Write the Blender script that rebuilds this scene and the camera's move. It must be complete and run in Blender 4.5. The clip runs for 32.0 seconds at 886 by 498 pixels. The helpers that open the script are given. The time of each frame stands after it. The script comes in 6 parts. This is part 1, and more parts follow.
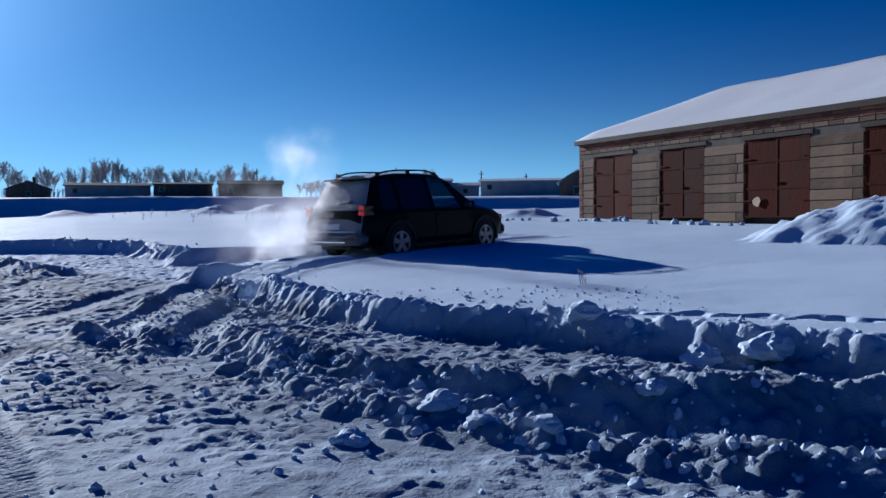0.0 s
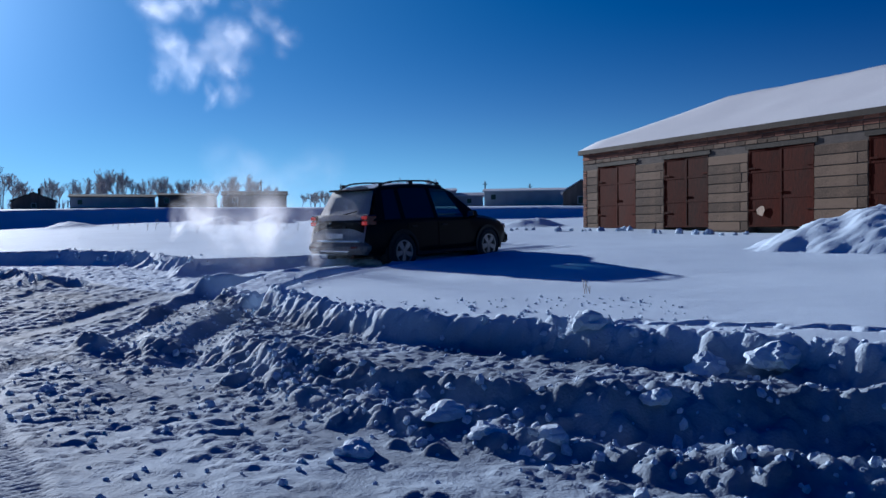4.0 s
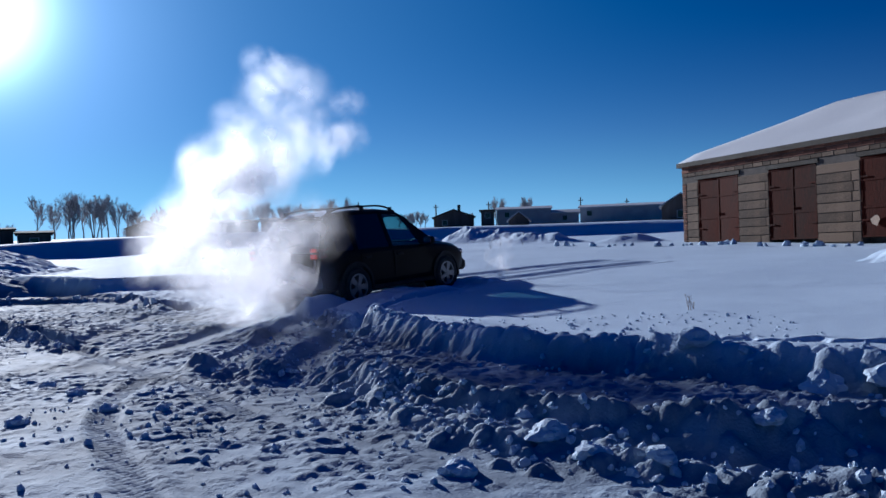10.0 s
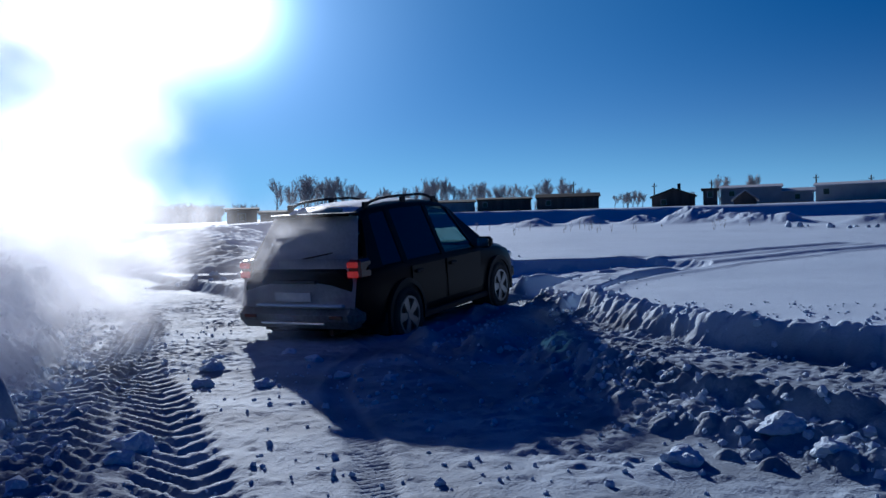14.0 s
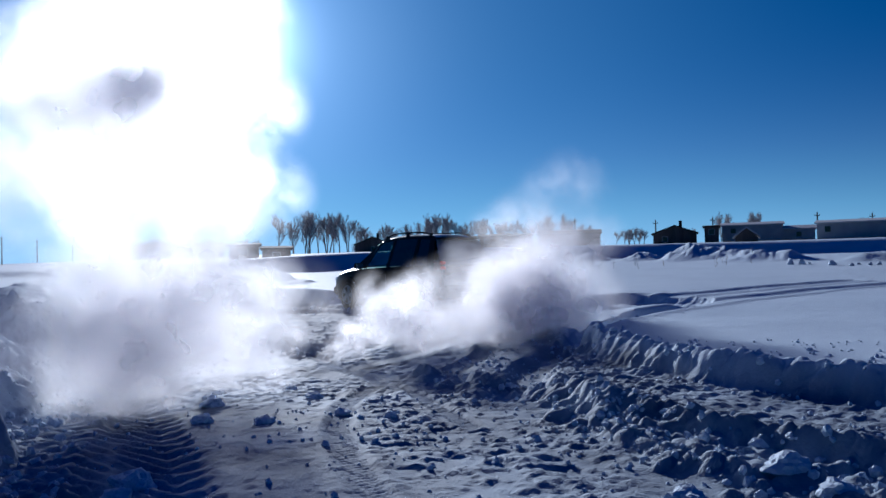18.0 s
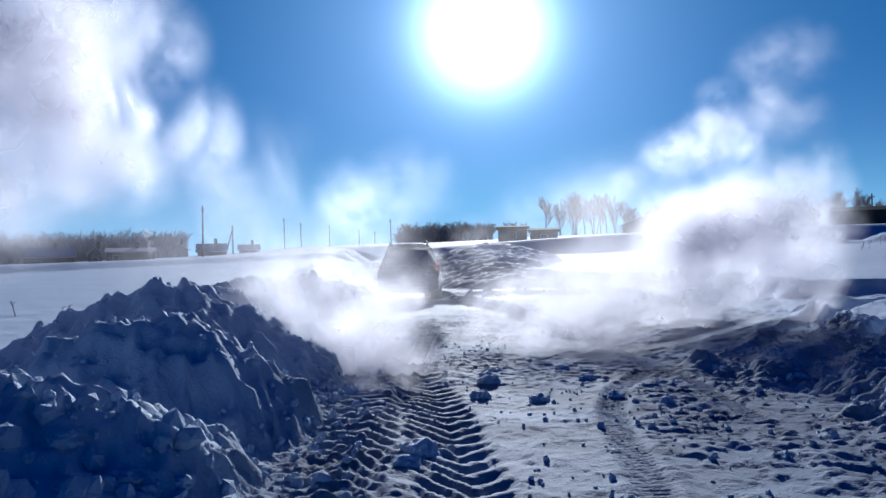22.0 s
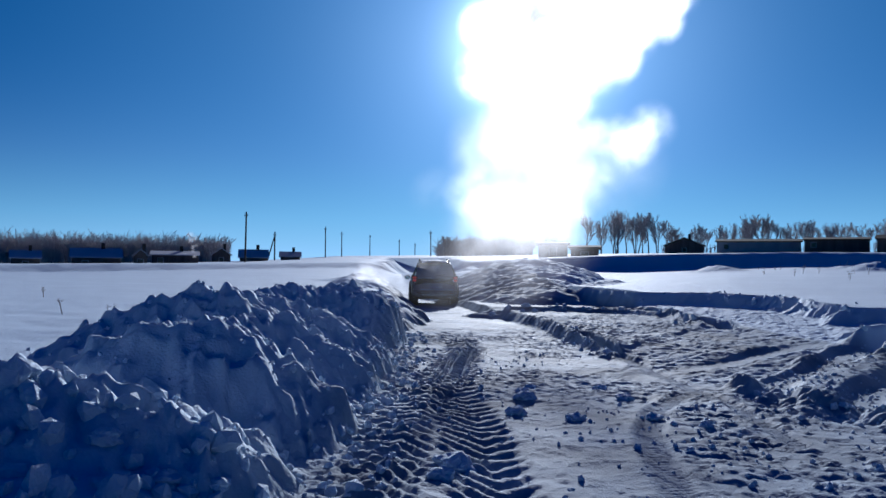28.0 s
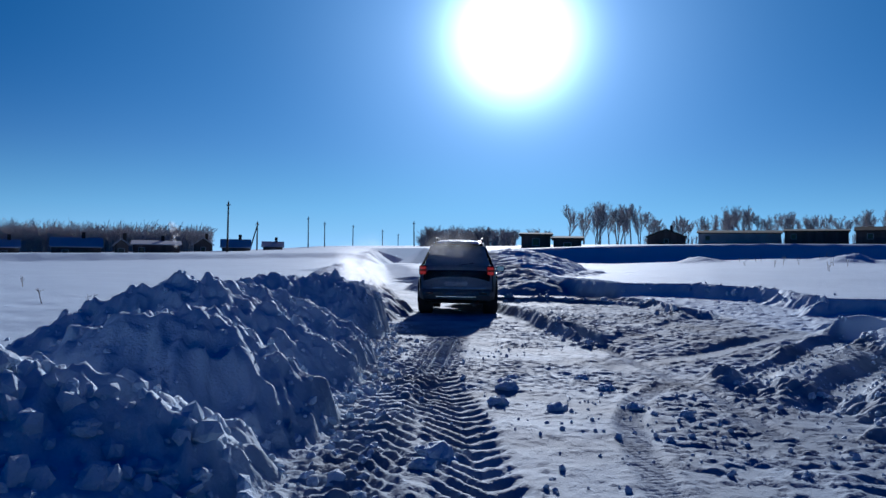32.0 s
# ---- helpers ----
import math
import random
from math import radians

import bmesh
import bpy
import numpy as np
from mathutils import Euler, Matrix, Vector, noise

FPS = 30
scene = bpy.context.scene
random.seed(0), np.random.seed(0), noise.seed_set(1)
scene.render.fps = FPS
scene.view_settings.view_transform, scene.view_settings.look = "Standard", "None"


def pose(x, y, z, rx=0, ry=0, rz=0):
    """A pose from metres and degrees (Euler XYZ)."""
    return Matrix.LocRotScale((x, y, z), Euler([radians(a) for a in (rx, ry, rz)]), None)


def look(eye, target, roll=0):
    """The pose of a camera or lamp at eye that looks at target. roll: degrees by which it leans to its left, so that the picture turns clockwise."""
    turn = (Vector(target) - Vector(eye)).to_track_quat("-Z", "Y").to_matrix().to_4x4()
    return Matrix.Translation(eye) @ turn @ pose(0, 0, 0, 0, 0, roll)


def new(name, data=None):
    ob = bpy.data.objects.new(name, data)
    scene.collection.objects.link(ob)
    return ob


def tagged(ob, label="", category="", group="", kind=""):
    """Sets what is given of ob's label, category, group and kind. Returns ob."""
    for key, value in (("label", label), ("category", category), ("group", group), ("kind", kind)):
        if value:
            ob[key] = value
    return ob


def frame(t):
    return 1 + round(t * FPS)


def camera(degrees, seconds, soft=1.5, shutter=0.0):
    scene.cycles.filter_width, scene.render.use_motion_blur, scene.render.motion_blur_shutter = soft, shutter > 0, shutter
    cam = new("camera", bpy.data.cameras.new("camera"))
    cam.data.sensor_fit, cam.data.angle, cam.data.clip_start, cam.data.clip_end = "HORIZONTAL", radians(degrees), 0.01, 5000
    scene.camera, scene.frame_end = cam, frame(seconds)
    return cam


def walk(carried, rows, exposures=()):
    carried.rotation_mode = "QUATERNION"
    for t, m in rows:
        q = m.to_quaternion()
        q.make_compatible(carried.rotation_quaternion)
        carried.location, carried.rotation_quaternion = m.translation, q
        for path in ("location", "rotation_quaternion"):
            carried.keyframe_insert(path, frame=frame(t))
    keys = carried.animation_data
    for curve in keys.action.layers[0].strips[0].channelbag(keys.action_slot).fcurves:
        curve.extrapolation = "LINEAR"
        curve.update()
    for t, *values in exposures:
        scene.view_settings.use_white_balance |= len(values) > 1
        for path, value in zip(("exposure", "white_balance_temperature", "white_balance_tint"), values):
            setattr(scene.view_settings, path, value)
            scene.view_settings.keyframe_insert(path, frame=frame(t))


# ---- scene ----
# ---- camera: held in the hand by someone who turns on the spot ----
EYE = 1.2
REACH = 0.16
# seconds, yaw, pitch, roll in degrees
PAN = [
    (0, 0.02, -2.19, 0.43), (0.5, -0.44, -2.20, 0.74), (1, -0.69, -1.75, 0.98), (1.5, -0.37, -1.68, 1.02), (2, -0.22, -1.27, 1.28),
    (2.5, -0.24, -1.16, 1.06), (4.5, 0.52, -1.71, 0.51), (5, 0.83, -1.88, 0.61), (5.5, 0.88, -1.06, 0.65), (6, 1.49, -0.37, 0.77),
    (6.5, 2.68, -0.53, 0.90), (7, 3.21, -0.52, 1.18), (7.5, 4.32, -0.26, 1.22), (8, 4.69, 0.41, 1.48), (8.5, 4.97, 0.19, 1.43),
    (9, 6.03, 0.03, 1.80), (9.5, 6.33, -0.38, 1.79), (10, 6.91, -0.04, 1.88), (10.5, 8.34, 0.36, 2.03), (11, 9.75, -0.45, 1.96),
    (11.5, 12.70, -0.62, 1.98), (12, 15.55, -0.75, 2.01), (12.5, 18.75, -0.39, 2.17), (13, 19.66, -0.66, 1.73), (13.5, 21.13, -0.56, 1.65),
    (14, 21.72, -1.01, 1.49), (14.5, 22.03, 0.65, 1.46), (16.5, 20.82, 1.38, 1.59), (17, 20.72, 1.30, 1.64), (17.5, 20.98, 1.26, 1.44),
    (18, 21.83, 1.51, 1.29), (18.5, 23.09, 2.16, 1.37), (19, 24.69, 1.98, 1.45), (19.5, 26.96, 2.03, 1.29), (20, 29.25, 1.88, 2.01),
    (20.5, 30.82, 2.14, 1.87), (21, 34.09, 1.63, 1.99), (21.5, 36.38, 0.51, 1.41), (22, 40.20, 0.66, 1.37), (22.5, 41.41, 0.34, 1.31),
    (23, 41.85, 0.03, 0.95), (23.5, 42.34, -0.02, 0.72), (24, 42.25, 0.36, 0.79), (24.5, 42.24, 0.83, 0.66), (26.5, 42.99, 1.49, 1.10),
    (27, 43.32, 0.50, -0.00), (27.5, 43.20, 1.08, -0.59), (28, 42.91, 1.59, -0.66), (28.5, 43.14, 1.95, -0.97), (29, 43.07, 2.03, -0.77),
    (29.5, 42.57, 1.29, -0.72), (30, 42.92, 0.80, -1.06), (30.5, 43.31, 0.85, -0.93), (31, 42.98, 0.95, -0.64), (31.5, 42.01, 1.33, -0.63),
    (32, 41.74, 0.94, -0.81),
]

cam = camera(56.48, 32.0, soft=1.5)


def held(yaw, pitch, roll):
    a = radians(yaw)
    return pose(-REACH * math.sin(a), REACH * (math.cos(a) - 1), EYE, 90 + pitch, roll, yaw)


walk(cam, [(t, held(y, p, r)) for t, y, p, r in PAN], [(0, 0.78, 4650, 8), (8, 0.74, 4650, 8), (11, 0.6, 4650, 8), (17, 0.46, 4650, 8), (21, 0.46, 4650, 8), (24, 0.5, 4650, 8), (32, 0.52, 4650, 8)])

# ---- sun and sky: a low winter sun ----
SUN_AZ, SUN_EL = 37.0, 15.4          # degrees left of +y, degrees up
SUN_DIR = Vector((-math.sin(radians(SUN_AZ)) * math.cos(radians(SUN_EL)),
                  math.cos(radians(SUN_AZ)) * math.cos(radians(SUN_EL)), math.sin(radians(SUN_EL))))


def make_world():
    world = bpy.data.worlds.new("winter_sky")
    scene.world = world
    world.use_nodes = True
    nt = world.node_tree
    nt.nodes.clear()
    out = nt.nodes.new("ShaderNodeOutputWorld")
    bg = nt.nodes.new("ShaderNodeBackground")
    sky = nt.nodes.new("ShaderNodeTexSky")
    sky.sky_type = "NISHITA"
    sky.sun_disc = False
    sky.sun_elevation = radians(SUN_EL)
    sky.sun_rotation = radians(-SUN_AZ)
    sky.altitude = 200
    sky.air_density = 1.0
    sky.dust_density = 0.0
    sky.ozone_density = 3.0
    bg.inputs["Strength"].default_value = 0.0106
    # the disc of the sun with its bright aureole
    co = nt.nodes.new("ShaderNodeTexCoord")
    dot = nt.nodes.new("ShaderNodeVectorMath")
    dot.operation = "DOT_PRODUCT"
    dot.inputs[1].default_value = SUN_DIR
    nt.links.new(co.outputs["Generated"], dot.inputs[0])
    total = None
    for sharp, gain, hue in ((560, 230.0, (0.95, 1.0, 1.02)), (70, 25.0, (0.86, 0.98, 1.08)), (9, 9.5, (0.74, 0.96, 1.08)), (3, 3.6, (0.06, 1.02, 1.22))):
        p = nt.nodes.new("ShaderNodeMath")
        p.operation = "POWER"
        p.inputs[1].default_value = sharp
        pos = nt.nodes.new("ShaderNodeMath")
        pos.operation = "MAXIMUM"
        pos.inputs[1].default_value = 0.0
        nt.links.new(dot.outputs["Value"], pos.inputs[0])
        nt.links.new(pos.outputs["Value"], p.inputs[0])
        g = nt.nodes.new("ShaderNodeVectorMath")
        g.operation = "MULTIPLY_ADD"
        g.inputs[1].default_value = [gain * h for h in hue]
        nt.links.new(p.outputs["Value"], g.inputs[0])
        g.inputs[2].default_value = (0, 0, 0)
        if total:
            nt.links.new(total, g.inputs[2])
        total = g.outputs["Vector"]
    add = nt.nodes.new("ShaderNodeMixRGB")
    add.blend_type = "ADD"
    add.inputs["Fac"].default_value = 1.0
    deep = nt.nodes.new("ShaderNodeHueSaturation")
    deep.inputs["Saturation"].default_value = 1.85
    deep.inputs["Hue"].default_value = 0.515
    nt.links.new(sky.outputs["Color"], deep.inputs["Color"])
    blue = nt.nodes.new("ShaderNodeMixRGB")
    blue.blend_type = "MULTIPLY"
    blue.inputs["Fac"].default_value = 1.0
    blue.inputs["Color2"].default_value = (0.0, 1.14, 1.66, 1)
    nt.links.new(deep.outputs["Color"], blue.inputs["Color1"])
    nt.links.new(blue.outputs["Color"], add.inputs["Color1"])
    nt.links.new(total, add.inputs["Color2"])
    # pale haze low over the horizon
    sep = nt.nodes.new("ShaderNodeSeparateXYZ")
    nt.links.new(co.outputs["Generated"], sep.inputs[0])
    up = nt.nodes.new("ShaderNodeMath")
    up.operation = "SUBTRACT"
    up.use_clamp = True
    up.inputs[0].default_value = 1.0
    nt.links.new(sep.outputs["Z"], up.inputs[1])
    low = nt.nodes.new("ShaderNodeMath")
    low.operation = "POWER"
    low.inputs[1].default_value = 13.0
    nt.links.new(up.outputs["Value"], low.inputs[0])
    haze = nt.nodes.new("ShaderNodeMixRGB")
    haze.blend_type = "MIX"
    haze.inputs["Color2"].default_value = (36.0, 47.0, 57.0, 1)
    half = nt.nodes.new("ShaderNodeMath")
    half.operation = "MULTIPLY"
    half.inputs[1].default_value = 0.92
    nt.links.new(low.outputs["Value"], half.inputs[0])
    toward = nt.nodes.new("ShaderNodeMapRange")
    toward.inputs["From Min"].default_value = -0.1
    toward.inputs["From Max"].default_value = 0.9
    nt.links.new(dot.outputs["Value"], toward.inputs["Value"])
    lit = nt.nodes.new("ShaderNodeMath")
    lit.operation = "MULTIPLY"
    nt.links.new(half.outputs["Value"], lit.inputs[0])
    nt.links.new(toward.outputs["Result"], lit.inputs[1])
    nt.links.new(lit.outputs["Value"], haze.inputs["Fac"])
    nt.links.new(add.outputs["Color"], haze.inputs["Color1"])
    # the clear winter sky is a deep dark blue overhead
    high = nt.nodes.new("ShaderNodeMapRange")
    high.interpolation_type = "SMOOTHSTEP"
    high.inputs["From Min"].default_value = 0.25
    high.inputs["From Max"].default_value = 0.8
    nt.links.new(sep.outputs["Z"], high.inputs["Value"])
    zenith = nt.nodes.new("ShaderNodeMixRGB")
    zenith.blend_type = "MULTIPLY"
    zenith.inputs["Color2"].default_value = (0.02, 0.5, 1.2, 1)
    nt.links.new(high.outputs["Result"], zenith.inputs["Fac"])
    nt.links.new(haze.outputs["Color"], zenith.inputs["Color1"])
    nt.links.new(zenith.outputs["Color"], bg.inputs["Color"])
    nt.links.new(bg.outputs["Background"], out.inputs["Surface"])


make_world()
sun_data = bpy.data.lights.new("sun", "SUN")
sun_data.energy = 5.0
sun_data.angle = radians(0.55)
sun_data.color = (1.0, 0.81, 0.61)
sun = new("sun", sun_data)
sun.matrix_world = look(tuple(SUN_DIR * 60), (0, 0, 0))


# ---- materials ----
def bsdf(name, color, rough=0.6, metal=0.0, spec=0.5):
    m = bpy.data.materials.new(name)
    m.use_nodes = True
    b = m.node_tree.nodes["Principled BSDF"]
    b.inputs["Base Color"].default_value = (*color, 1)
    b.inputs["Roughness"].default_value = rough
    b.inputs["Metallic"].default_value = metal
    b.inputs["Specular IOR Level"].default_value = spec
    return m, m.node_tree, b


def varied(name, dark, light, scale=4.0, fine=40.0, rough=(0.5, 0.8), bump=0.2, metal=0.0, stretch=(1, 1, 1), spec=0.3, random_part=0.0):
    """A material of two colours mixed by noise at two scales, with fine relief."""
    m, nt, b = bsdf(name, light, rough[1], metal, spec)
    co = nt.nodes.new("ShaderNodeTexCoord")
    mp = nt.nodes.new("ShaderNodeMapping")
    mp.inputs["Scale"].default_value = stretch
    nt.links.new(co.outputs["Object"], mp.inputs["Vector"])
    n1 = nt.nodes.new("ShaderNodeTexNoise")
    n1.inputs["Scale"].default_value = scale
    n1.inputs["Detail"].default_value = 6
    n2 = nt.nodes.new("ShaderNodeTexNoise")
    n2.inputs["Scale"].default_value = fine
    n2.inputs["Detail"].default_value = 4
    for n in (n1, n2):
        nt.links.new(mp.outputs["Vector"], n.inputs["Vector"])
    mix = nt.nodes.new("ShaderNodeMath")
    mix.operation = "MULTIPLY_ADD"
    mix.inputs[1].default_value = 0.45
    nt.links.new(n2.outputs["Fac"], mix.inputs[0])
    half = nt.nodes.new("ShaderNodeMath")
    half.operation = "MULTIPLY"
    half.inputs[1].default_value = 0.55
    nt.links.new(n1.outputs["Fac"], half.inputs[0])
    nt.links.new(half.outputs["Value"], mix.inputs[2])
    last = mix.outputs["Value"]
    if random_part:
        info = nt.nodes.new("ShaderNodeObjectInfo")
        more = nt.nodes.new("ShaderNodeMath")
        more.operation = "MULTIPLY_ADD"
        more.inputs[1].default_value = random_part
        nt.links.new(info.outputs["Random"], more.inputs[0])
        shift = nt.nodes.new("ShaderNodeMath")
        shift.operation = "SUBTRACT"
        shift.inputs[1].default_value = random_part / 2
        nt.links.new(last, shift.inputs[0])
        nt.links.new(shift.outputs["Value"], more.inputs[2])
        last = more.outputs["Value"]
    ramp = nt.nodes.new("ShaderNodeMapRange")
    ramp.inputs["From Min"].default_value = 0.32
    ramp.inputs["From Max"].default_value = 0.68
    nt.links.new(last, ramp.inputs["Value"])
    col = nt.nodes.new("ShaderNodeMixRGB")
    col.inputs["Color1"].default_value = (*dark, 1)
    col.inputs["Color2"].default_value = (*light, 1)
    nt.links.new(ramp.outputs["Result"], col.inputs["Fac"])
    nt.links.new(col.outputs["Color"], b.inputs["Base Color"])
    rr = nt.nodes.new("ShaderNodeMapRange")
    rr.inputs["To Min"].default_value = rough[0]
    rr.inputs["To Max"].default_value = rough[1]
    nt.links.new(n1.outputs["Fac"], rr.inputs["Value"])
    nt.links.new(rr.outputs["Result"], b.inputs["Roughness"])
    if bump:
        bp = nt.nodes.new("ShaderNodeBump")
        bp.inputs["Strength"].default_value = bump
        bp.inputs["Distance"].default_value = 0.02
        nt.links.new(n2.outputs["Fac"], bp.inputs["Height"])
        nt.links.new(bp.outputs["Normal"], b.inputs["Normal"])
    return m


# Shade's blue is mixed into the base colour of snow and clods.
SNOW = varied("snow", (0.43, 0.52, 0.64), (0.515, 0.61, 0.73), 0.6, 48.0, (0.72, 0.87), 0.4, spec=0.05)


def trodden(m):
    """Packed, slightly dirty snow where the ground's mask says so, darkened also to carry roughness shadows."""
    nt = m.node_tree
    b = nt.nodes["Principled BSDF"]
    src = b.inputs["Base Color"].links[0].from_socket
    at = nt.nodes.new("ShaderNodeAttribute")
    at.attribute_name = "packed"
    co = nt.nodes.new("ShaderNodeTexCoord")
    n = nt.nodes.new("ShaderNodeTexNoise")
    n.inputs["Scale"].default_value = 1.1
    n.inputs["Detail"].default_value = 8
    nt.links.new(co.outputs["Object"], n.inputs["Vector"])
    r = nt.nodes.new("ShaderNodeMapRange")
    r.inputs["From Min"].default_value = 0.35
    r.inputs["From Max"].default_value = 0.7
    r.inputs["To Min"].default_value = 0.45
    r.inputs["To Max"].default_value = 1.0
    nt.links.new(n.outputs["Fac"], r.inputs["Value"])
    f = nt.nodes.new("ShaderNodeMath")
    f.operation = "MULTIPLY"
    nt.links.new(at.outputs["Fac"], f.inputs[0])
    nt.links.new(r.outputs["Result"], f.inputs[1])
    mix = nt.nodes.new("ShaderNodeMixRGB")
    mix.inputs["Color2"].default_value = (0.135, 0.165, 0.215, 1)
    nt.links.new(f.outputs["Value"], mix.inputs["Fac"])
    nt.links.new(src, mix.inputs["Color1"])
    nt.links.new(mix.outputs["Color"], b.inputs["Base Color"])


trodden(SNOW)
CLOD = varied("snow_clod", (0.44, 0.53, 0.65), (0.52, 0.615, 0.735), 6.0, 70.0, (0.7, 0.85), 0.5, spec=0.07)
ROOF_SNOW = varied("roof_snow", (0.44, 0.455, 0.49), (0.53, 0.54, 0.57), 0.4, 18.0, (0.75, 0.9), 0.3, spec=0.04)
CONCRETE = varied("weathered_block", (0.062, 0.039, 0.024), (0.175, 0.118, 0.077), 1.6, 26.0, (0.8, 0.95), 0.5, random_part=0.35)
BRICK = varied("old_brick", (0.09, 0.035, 0.02), (0.24, 0.10, 0.06), 3.0, 30.0, (0.8, 0.95), 0.5, random_part=0.4)
MORTAR = varied("dark_mortar", (0.05, 0.04, 0.035), (0.12, 0.1, 0.085), 3.0, 40.0, (0.85, 0.95), 0.4)
RUST = varied("rusty_sheet_steel", (0.018, 0.003, 0.0015), (0.065, 0.010, 0.004), 1.4, 22.0, (0.7, 0.9), 0.3, metal=0.0, spec=0.08, stretch=(1, 1, 0.35), random_part=0.2)
RUST_DARK = varied("dark_rusty_iron", (0.03, 0.012, 0.008), (0.09, 0.035, 0.02), 5.0, 40.0, (0.6, 0.85), 0.3, metal=0.3)
WOOD_DARK = varied("tarred_wood", (0.010, 0.007, 0.005), (0.035, 0.025, 0.018), 2.0, 30.0, (0.7, 0.9), 0.4, stretch=(1, 1, 0.1))
BARK = varied("bark", (0.14, 0.12, 0.11), (0.28, 0.25, 0.23), 3.0, 20.0, (0.8, 0.95), 0.4)
# Twigs are paled to stand in for haze over the far trees.
TWIG = varied("bare_twigs", (0.32, 0.30, 0.30), (0.5, 0.47, 0.46), 2.0, 14.0, (0.8, 0.95), 0.0)


# ---- mesh helpers ----
def mesh_of(name, bm, material, smooth=False):
    me = bpy.data.meshes.new(name)
    bm.to_mesh(me)
    bm.free()
    for m in material if isinstance(material, (list, tuple)) else [material]:
        me.materials.append(m)
    if smooth:
        me.shade_smooth()
    return me


def part(name, bm, material, parent, label="", smooth=False):
    me = mesh_of(name, bm, material, smooth)
    ob = new(name, me)
    ob.parent = parent
    if label:
        ob["label"] = label
    return ob


def thing(name, label, category, m=None, group="", kind=""):
    ob = new(name)
    ob.empty_display_size = 0.2
    if m is not None:
        ob.matrix_world = m
    return tagged(ob, label, category, group, kind)


def solid(name, bm, material, label, category, m=None, group="", kind="", smooth=False):
    ob = new(name, mesh_of(name, bm, material, smooth))
    if m is not None:
        ob.matrix_world = m
    return tagged(ob, label, category, group, kind)


def add_box(bm, x0, x1, y0, y1, z0, z1, bevel=0.0):
    vs = [bm.verts.new(p) for p in ((x0, y0, z0), (x1, y0, z0), (x1, y1, z0), (x0, y1, z0), (x0, y0, z1), (x1, y0, z1), (x1, y1, z1), (x0, y1, z1))]
    fs = [bm.faces.new([vs[i] for i in f]) for f in ((0, 3, 2, 1), (4, 5, 6, 7), (0, 1, 5, 4), (1, 2, 6, 5), (2, 3, 7, 6), (3, 0, 4, 7))]
    if bevel:
        es = {e for f in fs for e in f.edges}
        bmesh.ops.bevel(bm, geom=list(es), offset=bevel, segments=1, affect="EDGES", profile=0.5)
    return vs


def box(x0, x1, y0, y1, z0, z1, bevel=0.0):
    bm = bmesh.new()
    add_box(bm, x0, x1, y0, y1, z0, z1, bevel)
    return bm


def add_tube(bm, p0, p1, r0, r1, sides=8, cap=True):
    p0, p1 = Vector(p0), Vector(p1)
    q = (p1 - p0).to_track_quat("Z", "Y").to_matrix()
    rings = []
    for p, r in ((p0, r0), (p1, r1)):
        rings.append([bm.verts.new(p + q @ Vector((r * math.cos(a), r * math.sin(a), 0))) for a in (2 * math.pi * i / sides for i in range(sides))])
    for i in range(sides):
        j = (i + 1) % sides
        bm.faces.new((rings[0][i], rings[0][j], rings[1][j], rings[1][i]))
    if cap:
        bm.faces.new(rings[0][::-1])
        bm.faces.new(rings[1])


def tube(p0, p1, r0, r1, sides=8):
    bm = bmesh.new()
    add_tube(bm, p0, p1, r0, r1, sides)
    return bm


# ---- the ground: one sheet of snow that reaches the horizon ----
def lattice(n, seed):
    return np.random.RandomState(seed).rand(n, n)


LAT = [lattice(256, 11 + i) for i in range(6)]


def vnoise(x, y, k=0):
    """Smooth value noise in 0..1 over arrays."""
    xi, yi = np.floor(x).astype(int), np.floor(y).astype(int)
    u, v = x - xi, y - yi
    u, v = u * u * (3 - 2 * u), v * v * (3 - 2 * v)
    g = LAT[k]
    a, b = g[xi & 255, yi & 255], g[(xi + 1) & 255, yi & 255]
    c, d = g[xi & 255, (yi + 1) & 255], g[(xi + 1) & 255, (yi + 1) & 255]
    return (a * (1 - u) + b * u) * (1 - v) + (c * (1 - u) + d * u) * v


def fbm(x, y, s, octaves=4, k=0):
    z, amp, tot = 0, 1.0, 0
    for o in range(octaves):
        z = z + amp * (vnoise(x * s + 17.3 * o, y * s - 9.1 * o, (k + o) % 6) - 0.5)
        tot += amp
        s, amp = s * 2.07, amp * 0.5
    return z / tot


def steps(a, b, h0, h1, grow=1.0):
    out, h = [], h0
    p = a
    while p < b:
        out.append(p)
        p += h
        h = min(h1, h * grow)
    return out


def smooth(a, b, v):
    t = np.clip((v - a) / (b - a), 0, 1)
    return t * t * (3 - 2 * t)


def far_line(pts, X, Y):
    """Distance to a polyline, signed (positive on its left), and the length along it."""
    best = np.full(X.shape, 1e9)
    sign = np.zeros(X.shape)
    along = np.zeros(X.shape)
    run = 0.0
    for (x0, y0), (x1, y1) in zip(pts, pts[1:]):
        dx, dy = x1 - x0, y1 - y0
        L = math.hypot(dx, dy)
        t = np.clip(((X - x0) * dx + (Y - y0) * dy) / (L * L), 0, 1)
        ex, ey = X - x0 - t * dx, Y - y0 - t * dy
        d = np.hypot(ex, ey)
        near = d < best
        best = np.where(near, d, best)
        sign = np.where(near, np.sign(dx * ey - dy * ex), sign)
        along = np.where(near, run + t * L, along)
        run += L
    return best, sign, along


